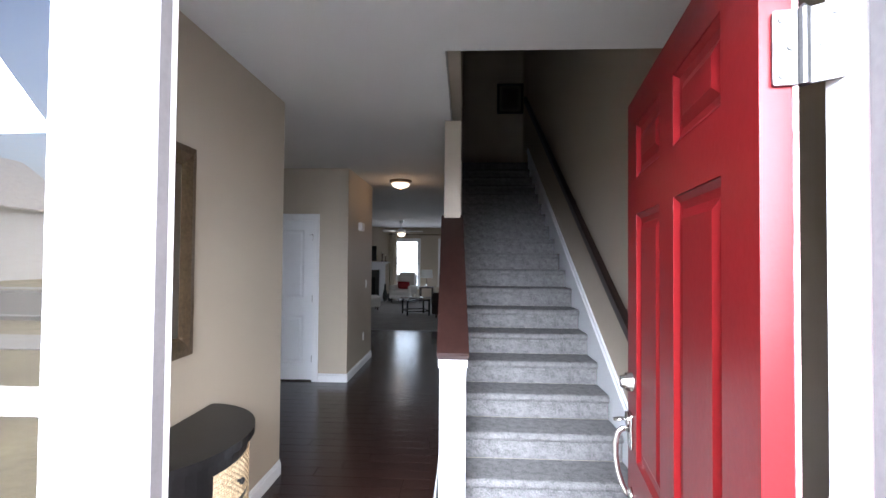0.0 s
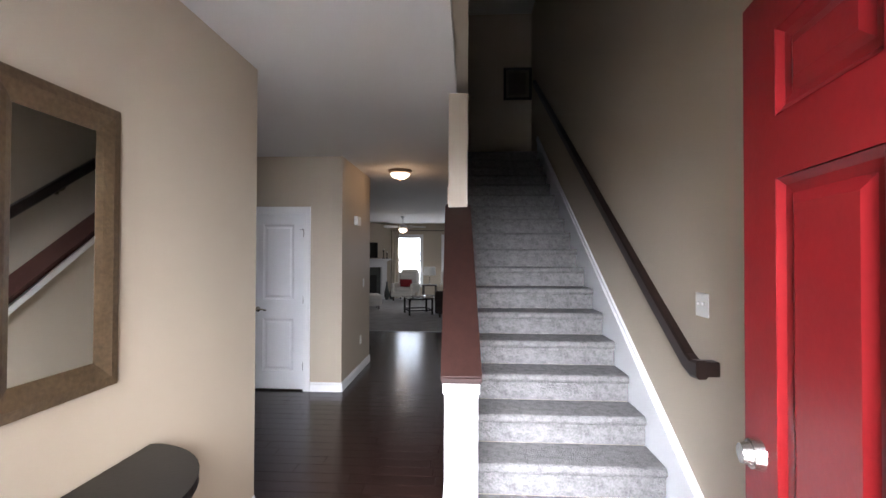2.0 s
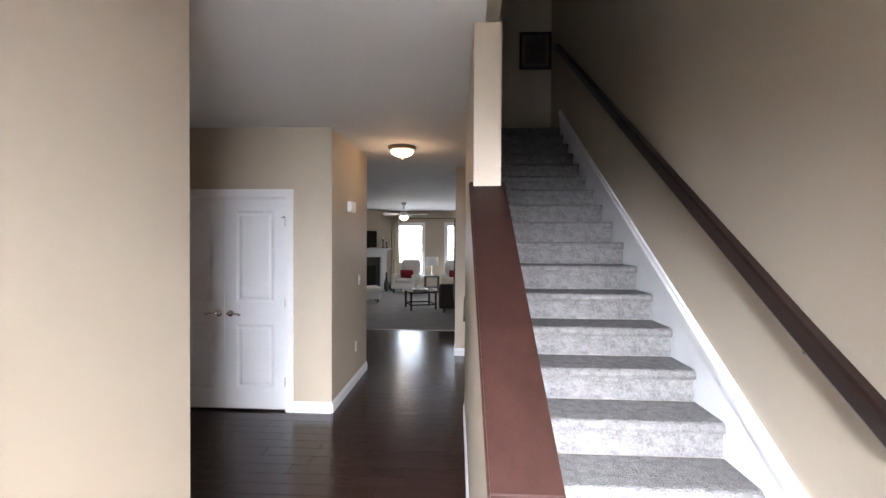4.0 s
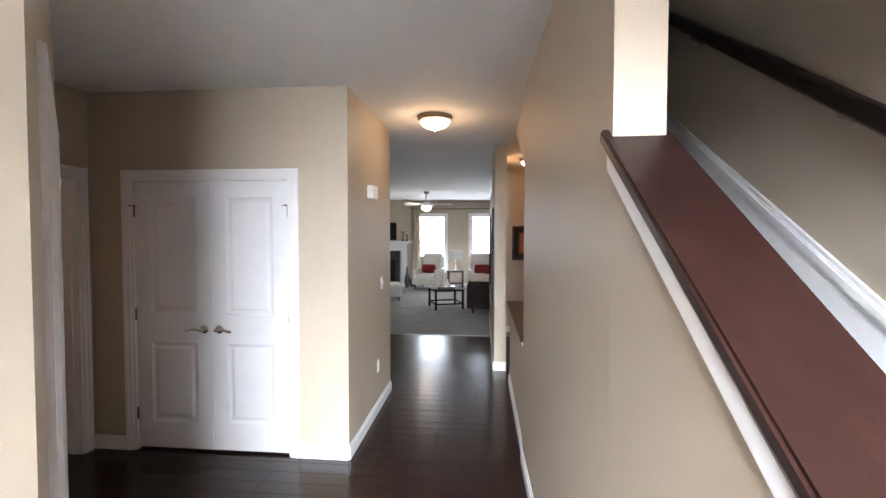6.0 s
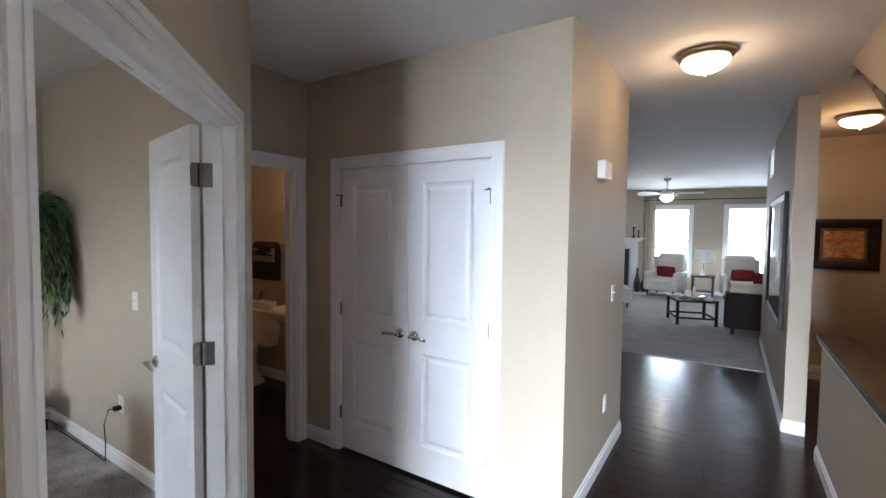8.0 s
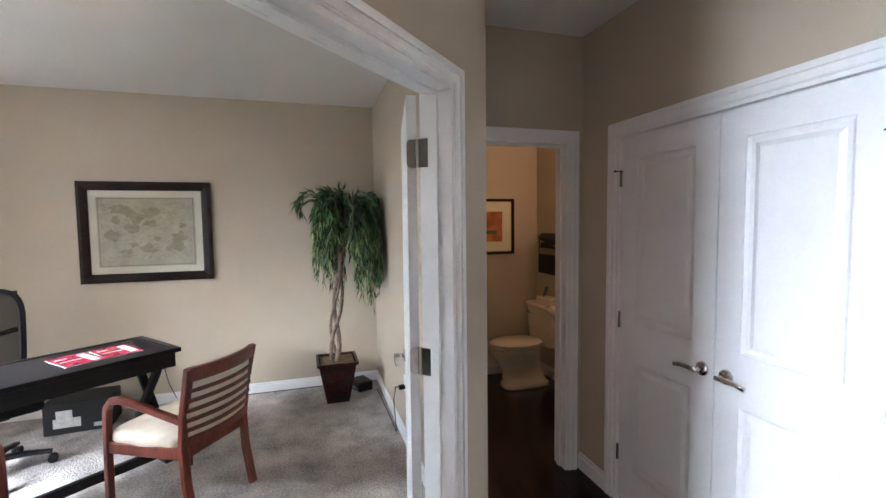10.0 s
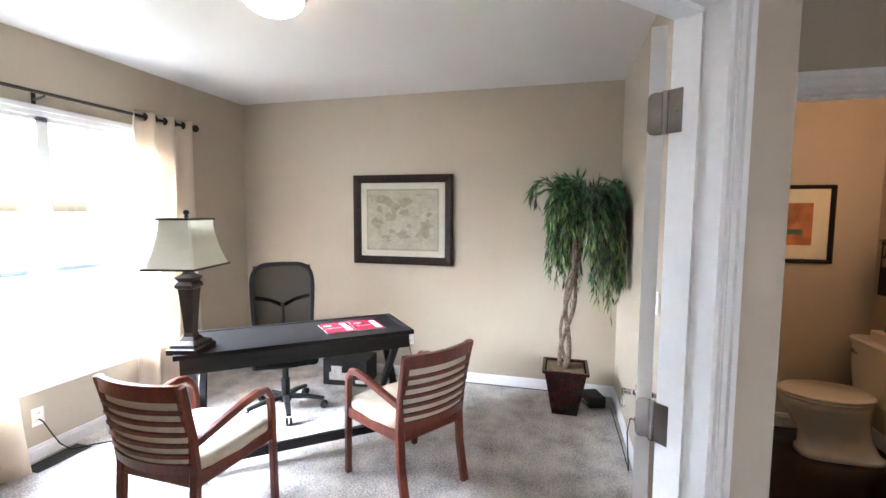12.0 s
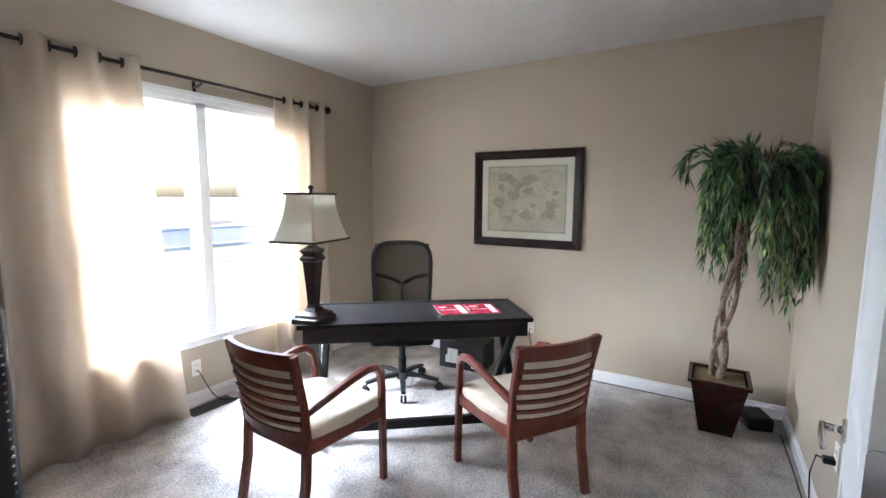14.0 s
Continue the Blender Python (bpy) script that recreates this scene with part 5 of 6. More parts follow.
# black chair by the curtain
LEATHER = mat("black_leather", (0.012, 0.011, 0.012), 0.35, var=0.2, scale=10, fine=90, bump=0.03)
ac = thing("accent_chair", pose(-1.03, 1.35, 0.012, 0, 0, -90), "black leather accent chair with nailhead trim near the curtain", "chair")
bm = bmesh.new()
box(bm, -0.33, 0.33, -0.30, 0.32, 0.16, 0.46, 0.04, seg=3)
part("seat", bm, LEATHER, ac, smooth=True)
bm = bmesh.new()
box(bm, -0.335, 0.335, -0.36, -0.24, 0.20, 1.12, 0.045, seg=3)
part("backrest", bm, LEATHER, ac, smooth=True)
for sg in (-1, 1):
    bm = bmesh.new()
    box(bm, sg * 0.30 - 0.045, sg * 0.30 + 0.045, -0.28, 0.30, 0.40, 0.66, 0.03, seg=3)
    part("arm", bm, LEATHER, ac, smooth=True)
    for y in (-0.28, 0.27):
        bm = bmesh.new()
        cyl(bm, (sg * 0.28, y, 0.0), (sg * 0.28, y, 0.18), 0.018, 0.026, 10)
        part("leg", bm, BLACK, ac)
    for k in range(22):
        bm = bmesh.new()
        lathe(bm, [(0.006, 0.0), (0.005, 0.003), (0.001, 0.0045)], seg=8)
        nl = part("nailhead", bm, CHROME, ac)
        nl.matrix_basis = pose(sg * 0.336, -0.33 if sg < 0 else -0.33, 0.28 + k * 0.036, 0, 90 * sg, 0)

# ---- landing and hall pictures ----
SLATEM = mat("dark_mat_board", (0.14, 0.13, 0.11), 0.8, var=0.1)
DIMART = mat("dark_print", (0.06, 0.055, 0.05), 0.7, var=0.4, scale=9)
SKETCH = mat("pale_grey_print_art", (0.42, 0.40, 0.36), 0.8, var=0.2, scale=6)
picture(pose(1.70, 8.4, 4.63, 0, 0, 0), 0.50, 0.58, 0.045, "dark-framed picture on the dim landing wall", BLACK, SLATEM, 0.05, DIMART)
ART1 = mat("autumn_landscape_print", (0.10, 0.035, 0.018), 0.6, var=0.5, scale=7, fine=30, color2=(0.42, 0.16, 0.05))
t, p, iw, ih = picture(pose(1.12, 9.7, 1.49, 0, 0, 0), 0.60, 0.56, 0.10, "autumn-toned picture in a wide dark wooden frame", MAPF, mat("brown_mat", (0.10, 0.05, 0.025), 0.7), 0.03, ART1)
bm = bmesh.new()
box(bm, -iw * 0.6, iw * 0.5, -0.0145, -0.0132, -ih * 0.4, -ih * 0.05)
part("painted_barn", bm, mat("pale_ochre_paint", (0.36, 0.20, 0.10), 0.6, var=0.4, scale=18), p)
picture(pose(0.48, 8.85, 1.36, 0, 0, -90), 1.75, 1.22, 0.07, "large pale framed picture behind glass on the hall wall", MAPF, MATB, 0.12, SKETCH)
t = thing("air_vent", pose(0.48, 10.0, 2.48, 0, 0, -90), "white slatted air return grille high on the wall", "air vent")
bm = bmesh.new()
box(bm, -0.30, 0.30, -0.003, 0, -0.15, 0.15)
part("backing", bm, HOLE, t)
bm = bmesh.new()
for a, b, c, d in ((-0.32, 0.32, -0.17, -0.145), (-0.32, 0.32, 0.145, 0.17), (-0.32, -0.295, -0.145, 0.145), (0.295, 0.32, -0.145, 0.145)):
    box(bm, a, b, -0.012, 0, c, d, 0.003)
part("frame", bm, TRIM, t)
for k in range(10):
    bm = bmesh.new()
    box(bm, -0.295, 0.295, -0.010, -0.003, -0.008, 0.008, m=pose(0, 0, -0.125 + k * 0.0278, 30, 0, 0))
    part("slat", bm, TRIM, t)

# ---- bathroom ----
PORC = mat("cream_porcelain", (0.70, 0.65, 0.56), 0.12, var=0.02, coat=0.3, bump=0.0)
ART2 = mat("red_abstract_print", (0.20, 0.02, 0.015), 0.6, var=0.6, scale=5, fine=12, color2=(0.35, 0.10, 0.03))
t, p, iw, ih = picture(pose(-4.38, 5.58, 1.52, 0, 0, 90), 0.45, 0.56, 0.028, "red abstract print with a wide cream mat in a black frame", BLACK, mat("warm_white_mat", (0.72, 0.66, 0.52), 0.8, var=0.03), 0.10, ART2)
bm = bmesh.new()
box(bm, -iw, iw * 0.4, -0.0145, -0.0132, -ih * 0.5, -ih * 0.25)
part("painted_green", bm, mat("green_paint_stroke", (0.05, 0.12, 0.07), 0.6, var=0.5, scale=20), p)
TX = -4.0
wc = thing("toilet", pose(TX, 6.08, 0), "cream two-piece toilet with the lid down", "toilet")


def loft(bm, rings, n=24):
    """Superellipse rings: centre x, y, half width, half depth, height, power."""
    prev = None
    for cx, cy, a, b, z, pw in rings:
        vs = []
        for k in range(n):
            q = 2 * math.pi * k / n
            vs.append(bm.verts.new((cx + a * math.copysign(abs(math.cos(q)) ** pw, math.cos(q)), cy + b * math.copysign(abs(math.sin(q)) ** pw, math.sin(q)), z)))
        if prev:
            for k in range(n):
                bm.faces.new((prev[k], prev[(k + 1) % n], vs[(k + 1) % n], vs[k]))
        else:
            bm.faces.new(vs[::-1])
        prev = vs
    bm.faces.new(prev)


bm = bmesh.new()
loft(bm, [(0, -0.34, 0.112, 0.235, 0.0, 0.55), (0, -0.34, 0.112, 0.235, 0.035, 0.55), (0, -0.345, 0.098, 0.215, 0.05, 0.6), (0, -0.37, 0.088, 0.20, 0.15, 0.75), (0, -0.41, 0.125, 0.225, 0.26, 0.9), (0, -0.44, 0.172, 0.255, 0.345, 0.95), (0, -0.44, 0.178, 0.26, 0.385, 0.95), (0, -0.44, 0.165, 0.245, 0.39, 0.95)])
part("bowl", bm, PORC, wc, smooth=True)
bm = bmesh.new()
loft(bm, [(0, -0.44, 0.180, 0.258, 0.394, 0.95), (0, -0.44, 0.19, 0.270, 0.402, 0.95), (0, -0.44, 0.184, 0.262, 0.411, 0.95)])
part("seat", bm, PORC, wc, smooth=True)
bm = bmesh.new()
loft(bm, [(0, -0.435, 0.178, 0.254, 0.416, 0.95), (0, -0.435, 0.192, 0.270, 0.424, 0.95), (0, -0.435, 0.188, 0.266, 0.434, 0.95), (0, -0.43, 0.165, 0.24, 0.444, 0.95)])
part("lid", bm, PORC, wc, smooth=True)
bm = bmesh.new()
loft(bm, [(0, -0.115, 0.19, 0.085, 0.39, 0.35), (0, -0.115, 0.215, 0.095, 0.55, 0.3), (0, -0.115, 0.225, 0.10, 0.735, 0.3)], 28)
tank = part("tank", bm, PORC, wc)
bm = bmesh.new()
loft(bm, [(0, -0.115, 0.235, 0.108, 0.736, 0.3), (0, -0.115, 0.238, 0.11, 0.758, 0.3), (0, -0.115, 0.225, 0.10, 0.772, 0.3)], 28)
part("tank_lid", bm, PORC, tank)
bm = bmesh.new()
cyl(bm, (-0.15, -0.21, 0.68), (-0.15, -0.228, 0.68), 0.014)
sweep(bm, [(-0.15, -0.228, 0.68), (-0.09, -0.232, 0.675)], 0.014, 0.012)
part("flush_lever", bm, CHROME, tank)
t = thing("tissue_box", pose(TX + 0.05, 5.965, 0.772), "cream tissue box holder with a green sprig on the tank", "tissue box")
bm = bmesh.new()
box(bm, -0.13, 0.13, -0.06, 0.06, 0.0, 0.07, 0.008)
part("holder", bm, PORC, t)
bm = bmesh.new()
sweep(bm, [(-0.08, 0, 0.07), (-0.07, 0.01, 0.12), (-0.03, 0.0, 0.17)], 0.05, 0.012, taper=0.5)
part("sprig", bm, LEAF, t)
t = thing("towel_rail", pose(TX + 0.03, 6.08, 1.42), "chrome towel bar with folded black and tan towels", "towel rail")
bm = bmesh.new()
cyl(bm, (-0.26, -0.07, 0), (0.26, -0.07, 0), 0.009)
for x in (-0.24, 0.24):
    cyl(bm, (x, -0.07, 0), (x, 0, 0), 0.010)
    cyl(bm, (x, -0.008, 0), (x, 0, 0), 0.024)
part("bar", bm, CHROME, t)
TOW = mat("black_towel", (0.015, 0.013, 0.014), 0.95, var=0.3, fine=200, bump=0.08)
TOW2 = mat("tan_towel", (0.30, 0.20, 0.14), 0.95, var=0.2, fine=200, bump=0.08)
for x0, x1, zl, d, mm in ((-0.21, 0.21, -0.36, 0.0, TOW), (-0.17, 0.17, -0.17, 0.012, TOW2), (-0.19, 0.19, -0.11, 0.022, TOW)):
    bm = bmesh.new()
    sweep(bm, [(0, -0.055 + d, zl), (0, -0.056 + d * .5, -0.02), (0, -0.07, 0.016 + d * .4), (0, -0.084 - d, -0.02), (0, -0.088 - d, zl)], (x1 - x0), 0.012 + 0.006, up=(0, 0.2, 0.98))
    part("towel", bm, mm, t)
sk = thing("pedestal_sink", pose(-3.28, 6.08, 0), "cream porcelain pedestal sink against the bathroom wall", "sink")
bm = bmesh.new()
loft(bm, [(0, -0.16, 0.10, 0.09, 0.0, 0.7), (0, -0.16, 0.07, 0.07, 0.10, 0.8), (0, -0.16, 0.07, 0.07, 0.55, 0.8), (0, -0.18, 0.11, 0.10, 0.68, 0.8)])
part("pedestal", bm, PORC, sk, smooth=True)
bm = bmesh.new()
loft(bm, [(0, -0.19, 0.13, 0.12, 0.68, 0.8), (0, -0.22, 0.25, 0.20, 0.78, 0.7), (0, -0.225, 0.28, 0.225, 0.83, 0.65), (0, -0.225, 0.28, 0.225, 0.85, 0.65), (0, -0.225, 0.25, 0.19, 0.85, 0.7), (0, -0.225, 0.18, 0.12, 0.76, 0.9)])
part("basin", bm, PORC, sk, smooth=True)
bm = bmesh.new()
cyl(bm, (0, -0.05, 0.85), (0, -0.05, 0.93), 0.018)
sweep(bm, [(0, -0.05, 0.93), (0, -0.10, 0.95), (0, -0.16, 0.93)], 0.018, 0.016)
part("faucet", bm, CHROME, sk)
vl = thing("wall_light", pose(-3.28, 6.08, 2.15), "lit frosted wall light above the bathroom sink", "wall light")
bm = bmesh.new()
box(bm, -0.22, 0.22, -0.03, 0, -0.05, 0.05, 0.01)
part("backplate", bm, CHROME, vl)
for x in (-0.13, 0.13):
    bm = bmesh.new()
    lathe(bm, [(0.03, 0.05), (0.05, 0.0), (0.062, -0.07), (0.05, -0.10), (0.01, -0.11)], (x, -0.09, 0), 18)
    part("glass_shade", bm, BOWL, vl, smooth=True)
lamp("bulb", "POINT", pose(-3.3, 5.85, 2.0), 1.0, (1.0, 0.50, 0.2), r=0.08)

# ---- living room ----
def house_window(name, label, x0, x1, y, z0, z1):
    w = tagged(thing(name, pose(0, 0, 0), label, "window"), kind="structure")
    bm = bmesh.new()
    box(bm, x0, x0 + 0.025, y, y + 0.16, z0, z1)
    box(bm, x1 - 0.025, x1, y, y + 0.16, z0, z1)
    box(bm, x0 + 0.025, x1 - 0.025, y, y + 0.16, z1 - 0.025, z1)
    for a, b, c, d in ((x0 - 0.06, x0, z0 - 0.06, z1 + 0.06), (x1, x1 + 0.06, z0 - 0.06, z1 + 0.06), (x0, x1, z1, z1 + 0.06)):
        box(bm, a, b, y - 0.018, y, c, d, 0.003)
    part("window_frame", bm, TRIM, w)
    bm = bmesh.new()
    box(bm, x0 - 0.08, x1 + 0.08, y - 0.04, y + 0.16, z0 - 0.025, z0, 0.003)
    box(bm, x0 - 0.06, x1 + 0.06, y - 0.016, y, z0 - 0.085, z0 - 0.025, 0.003)
    part("window_sill", bm, TRIM, w)
    window_unit(w, x0 + 0.025, x1 - 0.025, y + 0.10, z0, z1 - 0.025)
    bm = bmesh.new()
    for za in np.linspace(z0, z1, 9)[1:-1]:
        if abs(za - (z0 + z1) / 2) > 0.1:
            box(bm, x0 + 0.05, x1 - 0.05, y + 0.10, y + 0.106, za - 0.006, za + 0.006)
    part("muntin", bm, TRIM, w)
    return w


house_window("window_living_1", "white double-hung living room window, bright outside", -1.72, -0.81, 16.2, 0.5, 2.23)
house_window("window_living_2", "white double-hung living room window, bright outside", -0.04, 0.87, 16.2, 0.5, 2.23)
curtain(pose(0, 16.08, 0), "cream curtain gathered beside the living room window", -1.62, -1.98, -1.60, -2.02, 0.015, 2.46, 4, 0.035, CREAMC, 0.3)
r2 = thing("curtain_rod", pose(0, 16.08, 2.42), "dark curtain rod over the living room windows", "curtain rod")
bm = bmesh.new()
cyl(bm, (-2.05, 0, 0), (1.2, 0, 0), 0.012)
for x in (-2.0, -0.4, 1.1):
    box(bm, x - 0.01, x + 0.01, 0.0, 0.12, -0.012, 0.012)
part("rod", bm, ROD, r2)

STRIPE = mat("white_striped_upholstery", (0.62, 0.60, 0.55), 0.9, var=0.12, scale=2, fine=34, bump=0.03, stretch=(1, 1, 7), color2=(0.70, 0.68, 0.64))
REDF = mat("red_cushion_fabric", (0.20, 0.008, 0.012), 0.85, var=0.2, scale=15, fine=200, bump=0.05)
LEG = mat("dark_turned_wood", (0.03, 0.015, 0.01), 0.35, var=0.2)


def wing_chair(m):
    t = thing("wing_armchair", m, "pale striped wing armchair with a red cushion on it", "armchair", "striped wing armchairs")
    bm = bmesh.new()
    box(bm, -0.33, 0.33, -0.33, 0.33, 0.14, 0.32, 0.03)
    part("base", bm, STRIPE, t)
    bm = bmesh.new()
    box(bm, -0.27, 0.27, -0.24, 0.36, 0.32, 0.46, 0.04, seg=3)
    part("seat_cushion", bm, STRIPE, t, smooth=True)
    bm = bmesh.new()
    vs = box(bm, -0.31, 0.31, -0.36, -0.22, 0.32, 1.03, 0.05, seg=3)
    for v in bm.verts:
        v.co.y -= (v.co.z - 0.32) * 0.15
        v.co.z += 0.05 * (1 - (v.co.x / 0.31) ** 2) * max(0, v.co.z - 0.8) / 0.23
    part("backrest", bm, STRIPE, t, smooth=True)
    for sg in (-1, 1):
        bm = bmesh.new()
        box(bm, sg * 0.35 - 0.06, sg * 0.35 + 0.06, -0.30, 0.33, 0.14, 0.60, 0.045, seg=3)
        part("arm", bm, STRIPE, t, smooth=True)
        bm = bmesh.new()
        box(bm, sg * 0.33 - 0.03, sg * 0.33 + 0.03, -0.40, -0.12, 0.60, 0.95, 0.025, seg=2)
        part("wing", bm, STRIPE, t, smooth=True)
        for y in (-0.28, 0.30):
            bm = bmesh.new()
            cyl(bm, (sg * 0.31, y, 0.0), (sg * 0.30, y, 0.15), 0.018, 0.028, 10)
            part("leg", bm, LEG, t)
    return t


def cushion(m, w=0.46, h=0.28, d=0.12, label="red fabric throw cushion on a seat"):
    t = thing("cushion", m, label, "cushion", "red throw cushions")
    bm = bmesh.new()
    n = 10
    for sg in (-1, 1):
        g = [[bm.verts.new((w / 2 * u * (1 - 0.06 * abs(v)), sg * d / 2 * ((1 - u * u) * (1 - v * v)) ** 0.4, h / 2 * v * (1 - 0.06 * abs(u)) + h / 2)) for u in np.linspace(-1, 1, n)] for v in np.linspace(-1, 1, n)]
        for r, s in zip(g, g[1:]):
            for k in range(n - 1):
                bm.faces.new((r[k], r[k + 1], s[k + 1], s[k]))
    bmesh.ops.remove_doubles(bm, verts=bm.verts, dist=1e-4)
    part("cover", bm, REDF, t, smooth=True)


wc1 = wing_chair(pose(-1.26, 15.35, 0.012, 0, 0, 165))
cushion(pose(-1.24, 15.40, 0.47, -14, 0, 165))
wc2 = copy_thing(wc1, pose(0.32, 15.45, 0.012, 0, 0, 188))
cushion(pose(0.32, 15.50, 0.47, -14, 0, 188))

st = thing("side_table", pose(-0.46, 15.5, 0.012), "small dark square wooden side table between armchairs", "side table")
bm = bmesh.new()
box(bm, -0.25, 0.25, -0.25, 0.25, 0.50, 0.54, 0.006)
part("tabletop", bm, LEG, st)
for x in (-0.21, 0.21):
    for y in (-0.21, 0.21):
        bm = bmesh.new()
        box(bm, x - 0.02, x + 0.02, y - 0.02, y + 0.02, 0.0, 0.50, 0.004)
        part("leg", bm, LEG, st)
bm = bmesh.new()
box(bm, -0.21, 0.21, -0.21, 0.21, 0.15, 0.175, 0.004)
part("shelf", bm, LEG, st)
tl = thing("table_lamp", pose(-0.46, 15.5, 0.552), "slim table lamp with a white drum shade on the side table", "table lamp")
bm = bmesh.new()
lathe(bm, [(0.08, 0.0), (0.08, 0.015), (0.02, 0.03), (0.014, 0.25), (0.02, 0.28), (0.008, 0.30), (0.008, 0.38)], seg=16)
part("base", bm, CHROME, tl, smooth=True)
bm = bmesh.new()
for r0, r1, z0, z1 in ((0.22, 0.19, 0.32, 0.60),):
    n = 28
    a = [bm.verts.new((r0 * math.cos(2 * math.pi * k / n), r0 * math.sin(2 * math.pi * k / n), z0)) for k in range(n)]
    b = [bm.verts.new((r1 * math.cos(2 * math.pi * k / n), r1 * math.sin(2 * math.pi * k / n), z1)) for k in range(n)]
    for k in range(n):
        bm.faces.new((a[k], a[(k + 1) % n], b[(k + 1) % n], b[k]))
p = part("shade", bm, curtain_material("white_drum_shade", (0.8, 0.8, 0.78)), tl, "white fabric drum shade")
p.modifiers.new("thickness", "SOLIDIFY").thickness = 0.003

# coffee table
ct = thing("coffee_table", pose(-0.47, 12.05, 0.012, 0, 0, 20), "dark metal coffee table with a glass top", "coffee table")
IRON = mat("dark_iron", (0.008, 0.0075, 0.007), 0.55, var=0.2, spec=0.12)
for x in (-0.30, 0.30):
    for y in (-0.30, 0.30):
        bm = bmesh.new()
        box(bm, x - 0.022, x + 0.022, y - 0.022, y + 0.022, 0.0, 0.43, 0.004)
        part("leg", bm, IRON, ct)
for z in (0.12, 0.405):
    for a, b, c, d in ((-0.28, 0.28, -0.315, -0.285), (-0.28, 0.28, 0.285, 0.315), (-0.315, -0.285, -0.28, 0.28), (0.285, 0.315, -0.28, 0.28)):
        bm = bmesh.new()
        box(bm, a, b, c, d, z - 0.015, z + 0.015, 0.003)
        part("rail", bm, IRON, ct)
bm = bmesh.new()
box(bm, -0.36, 0.36, -0.36, 0.36, 0.43, 0.442, 0.003)
part("glass_top", bm, GLASS, ct, "thick clear glass top")
t = thing("tray", pose(-0.47, 12.05, 0.455), "pale tray with small ornaments on the coffee table", "tray")
bm = bmesh.new()
lathe(bm, [(0.16, 0.0), (0.20, 0.02), (0.205, 0.035), (0.19, 0.03), (0.15, 0.012)], seg=24)
part("dish", bm, CHROME, t, smooth=True)
for x, y, r, h in ((-0.05, 0.03, 0.05, 0.13), (0.07, -0.04, 0.06, 0.09), (0.03, 0.08, 0.035, 0.18)):
    bm = bmesh.new()
    lathe(bm, [(r * .6, 0.012), (r, h * .4), (r * .7, h * .8), (r * .3, h)], (x, y, 0), 14)
    part("ornament", bm, PORC, t, smooth=True)

# sofa seen from behind
SOFAB = mat("dark_wicker_sofa_back", (0.016, 0.010, 0.0085), 0.6, spec=0.12, var=0.4, scale=30, fine=120, bump=0.08)
sf = thing("sofa", pose(1.02, 11.75, 0.012, 0, 0, 0), "dark brown sofa with cream cushions seen from behind", "sofa")
bm = bmesh.new()
box(bm, -0.98, 0.98, -0.42, 0.40, 0.10, 0.42, 0.02)
part("base", bm, SOFAB, sf)
bm = bmesh.new()
box(bm, -0.98, 0.98, -0.46, -0.36, 0.10, 0.66, 0.03, seg=3)
part("back_panel", bm, SOFAB, sf, "dark brown back")
for x in (-0.47, 0.47):
    bm = bmesh.new()
    box(bm, x - 0.46, x + 0.46, -0.38, -0.16, 0.42, 0.80, 0.07, seg=4)
    part("back_cushion", bm, CREAM, sf, "cream back cushion", smooth=True)
    bm = bmesh.new()
    box(bm, x - 0.46, x + 0.46, -0.16, 0.42, 0.42, 0.56, 0.04, seg=3)
    part("seat_cushion", bm, CREAM, sf, "cream seat cushion", smooth=True)
for sg in (-1, 1):
    bm = bmesh.new()
    box(bm, sg * 0.93 - 0.07, sg * 0.93 + 0.07, -0.44, 0.42, 0.10, 0.60, 0.04, seg=3)
    part("arm", bm, SOFAB, sf)
    for y in (-0.38, 0.34):
        bm = bmesh.new()
        cyl(bm, (sg * 0.88, y, 0.0), (sg * 0.88, y, 0.10), 0.02, 0.03, 10)
        part("leg", bm, LEG, sf)
cushion(pose(0.62, 11.60, 0.57, -12, 0, 4), 0.46, 0.42, 0.14, "red square throw cushion against the sofa back")

# corner fireplace
FPM = mat("black_firebox", (0.008, 0.008, 0.008), 0.7, var=0.3)
SLATE = mat("dark_slate_surround", (0.05, 0.055, 0.05), 0.35, var=0.3, scale=6)
fp = thing("fireplace", pose(-2.62, 15.38, 0.012, 0, 0, 42), "white corner fireplace mantel round a dark slate surround", "fireplace")
bm = bmesh.new()
prism(bm, [(-0.95, 0.0), (0.95, 0.0), (0.42, 0.62), (-0.42, 0.62)], "z", 0.0, 2.66)
part("chimney_breast", bm, WALL, fp)
for sg in (-1, 1):
    bm = bmesh.new()
    box(bm, sg * 0.66 - 0.11, sg * 0.66 + 0.11, -0.10, 0.0, 0.0, 1.12, 0.006)
    box(bm, sg * 0.66 - 0.07, sg * 0.66 + 0.07, -0.115, -0.10, 0.18, 1.0, 0.004)
    box(bm, sg * 0.66 - 0.125, sg * 0.66 + 0.125, -0.12, 0.0, 0.0, 0.14, 0.005)
    part("pilaster", bm, TRIM, fp)
bm = bmesh.new()
box(bm, -0.77, 0.77, -0.10, 0.0, 1.12, 1.32, 0.005)
part("frieze", bm, TRIM, fp)
bm = bmesh.new()
box(bm, -0.82, 0.82, -0.15, 0.0, 1.32, 1.36, 0.008)
box(bm, -0.90, 0.90, -0.22, 0.0, 1.36, 1.41, 0.008)
part("mantel_shelf", bm, TRIM, fp)
bm = bmesh.new()
box(bm, -0.55, -0.40, -0.03, 0.0, 0.0, 1.12)
box(bm, 0.40, 0.55, -0.03, 0.0, 0.0, 1.12)
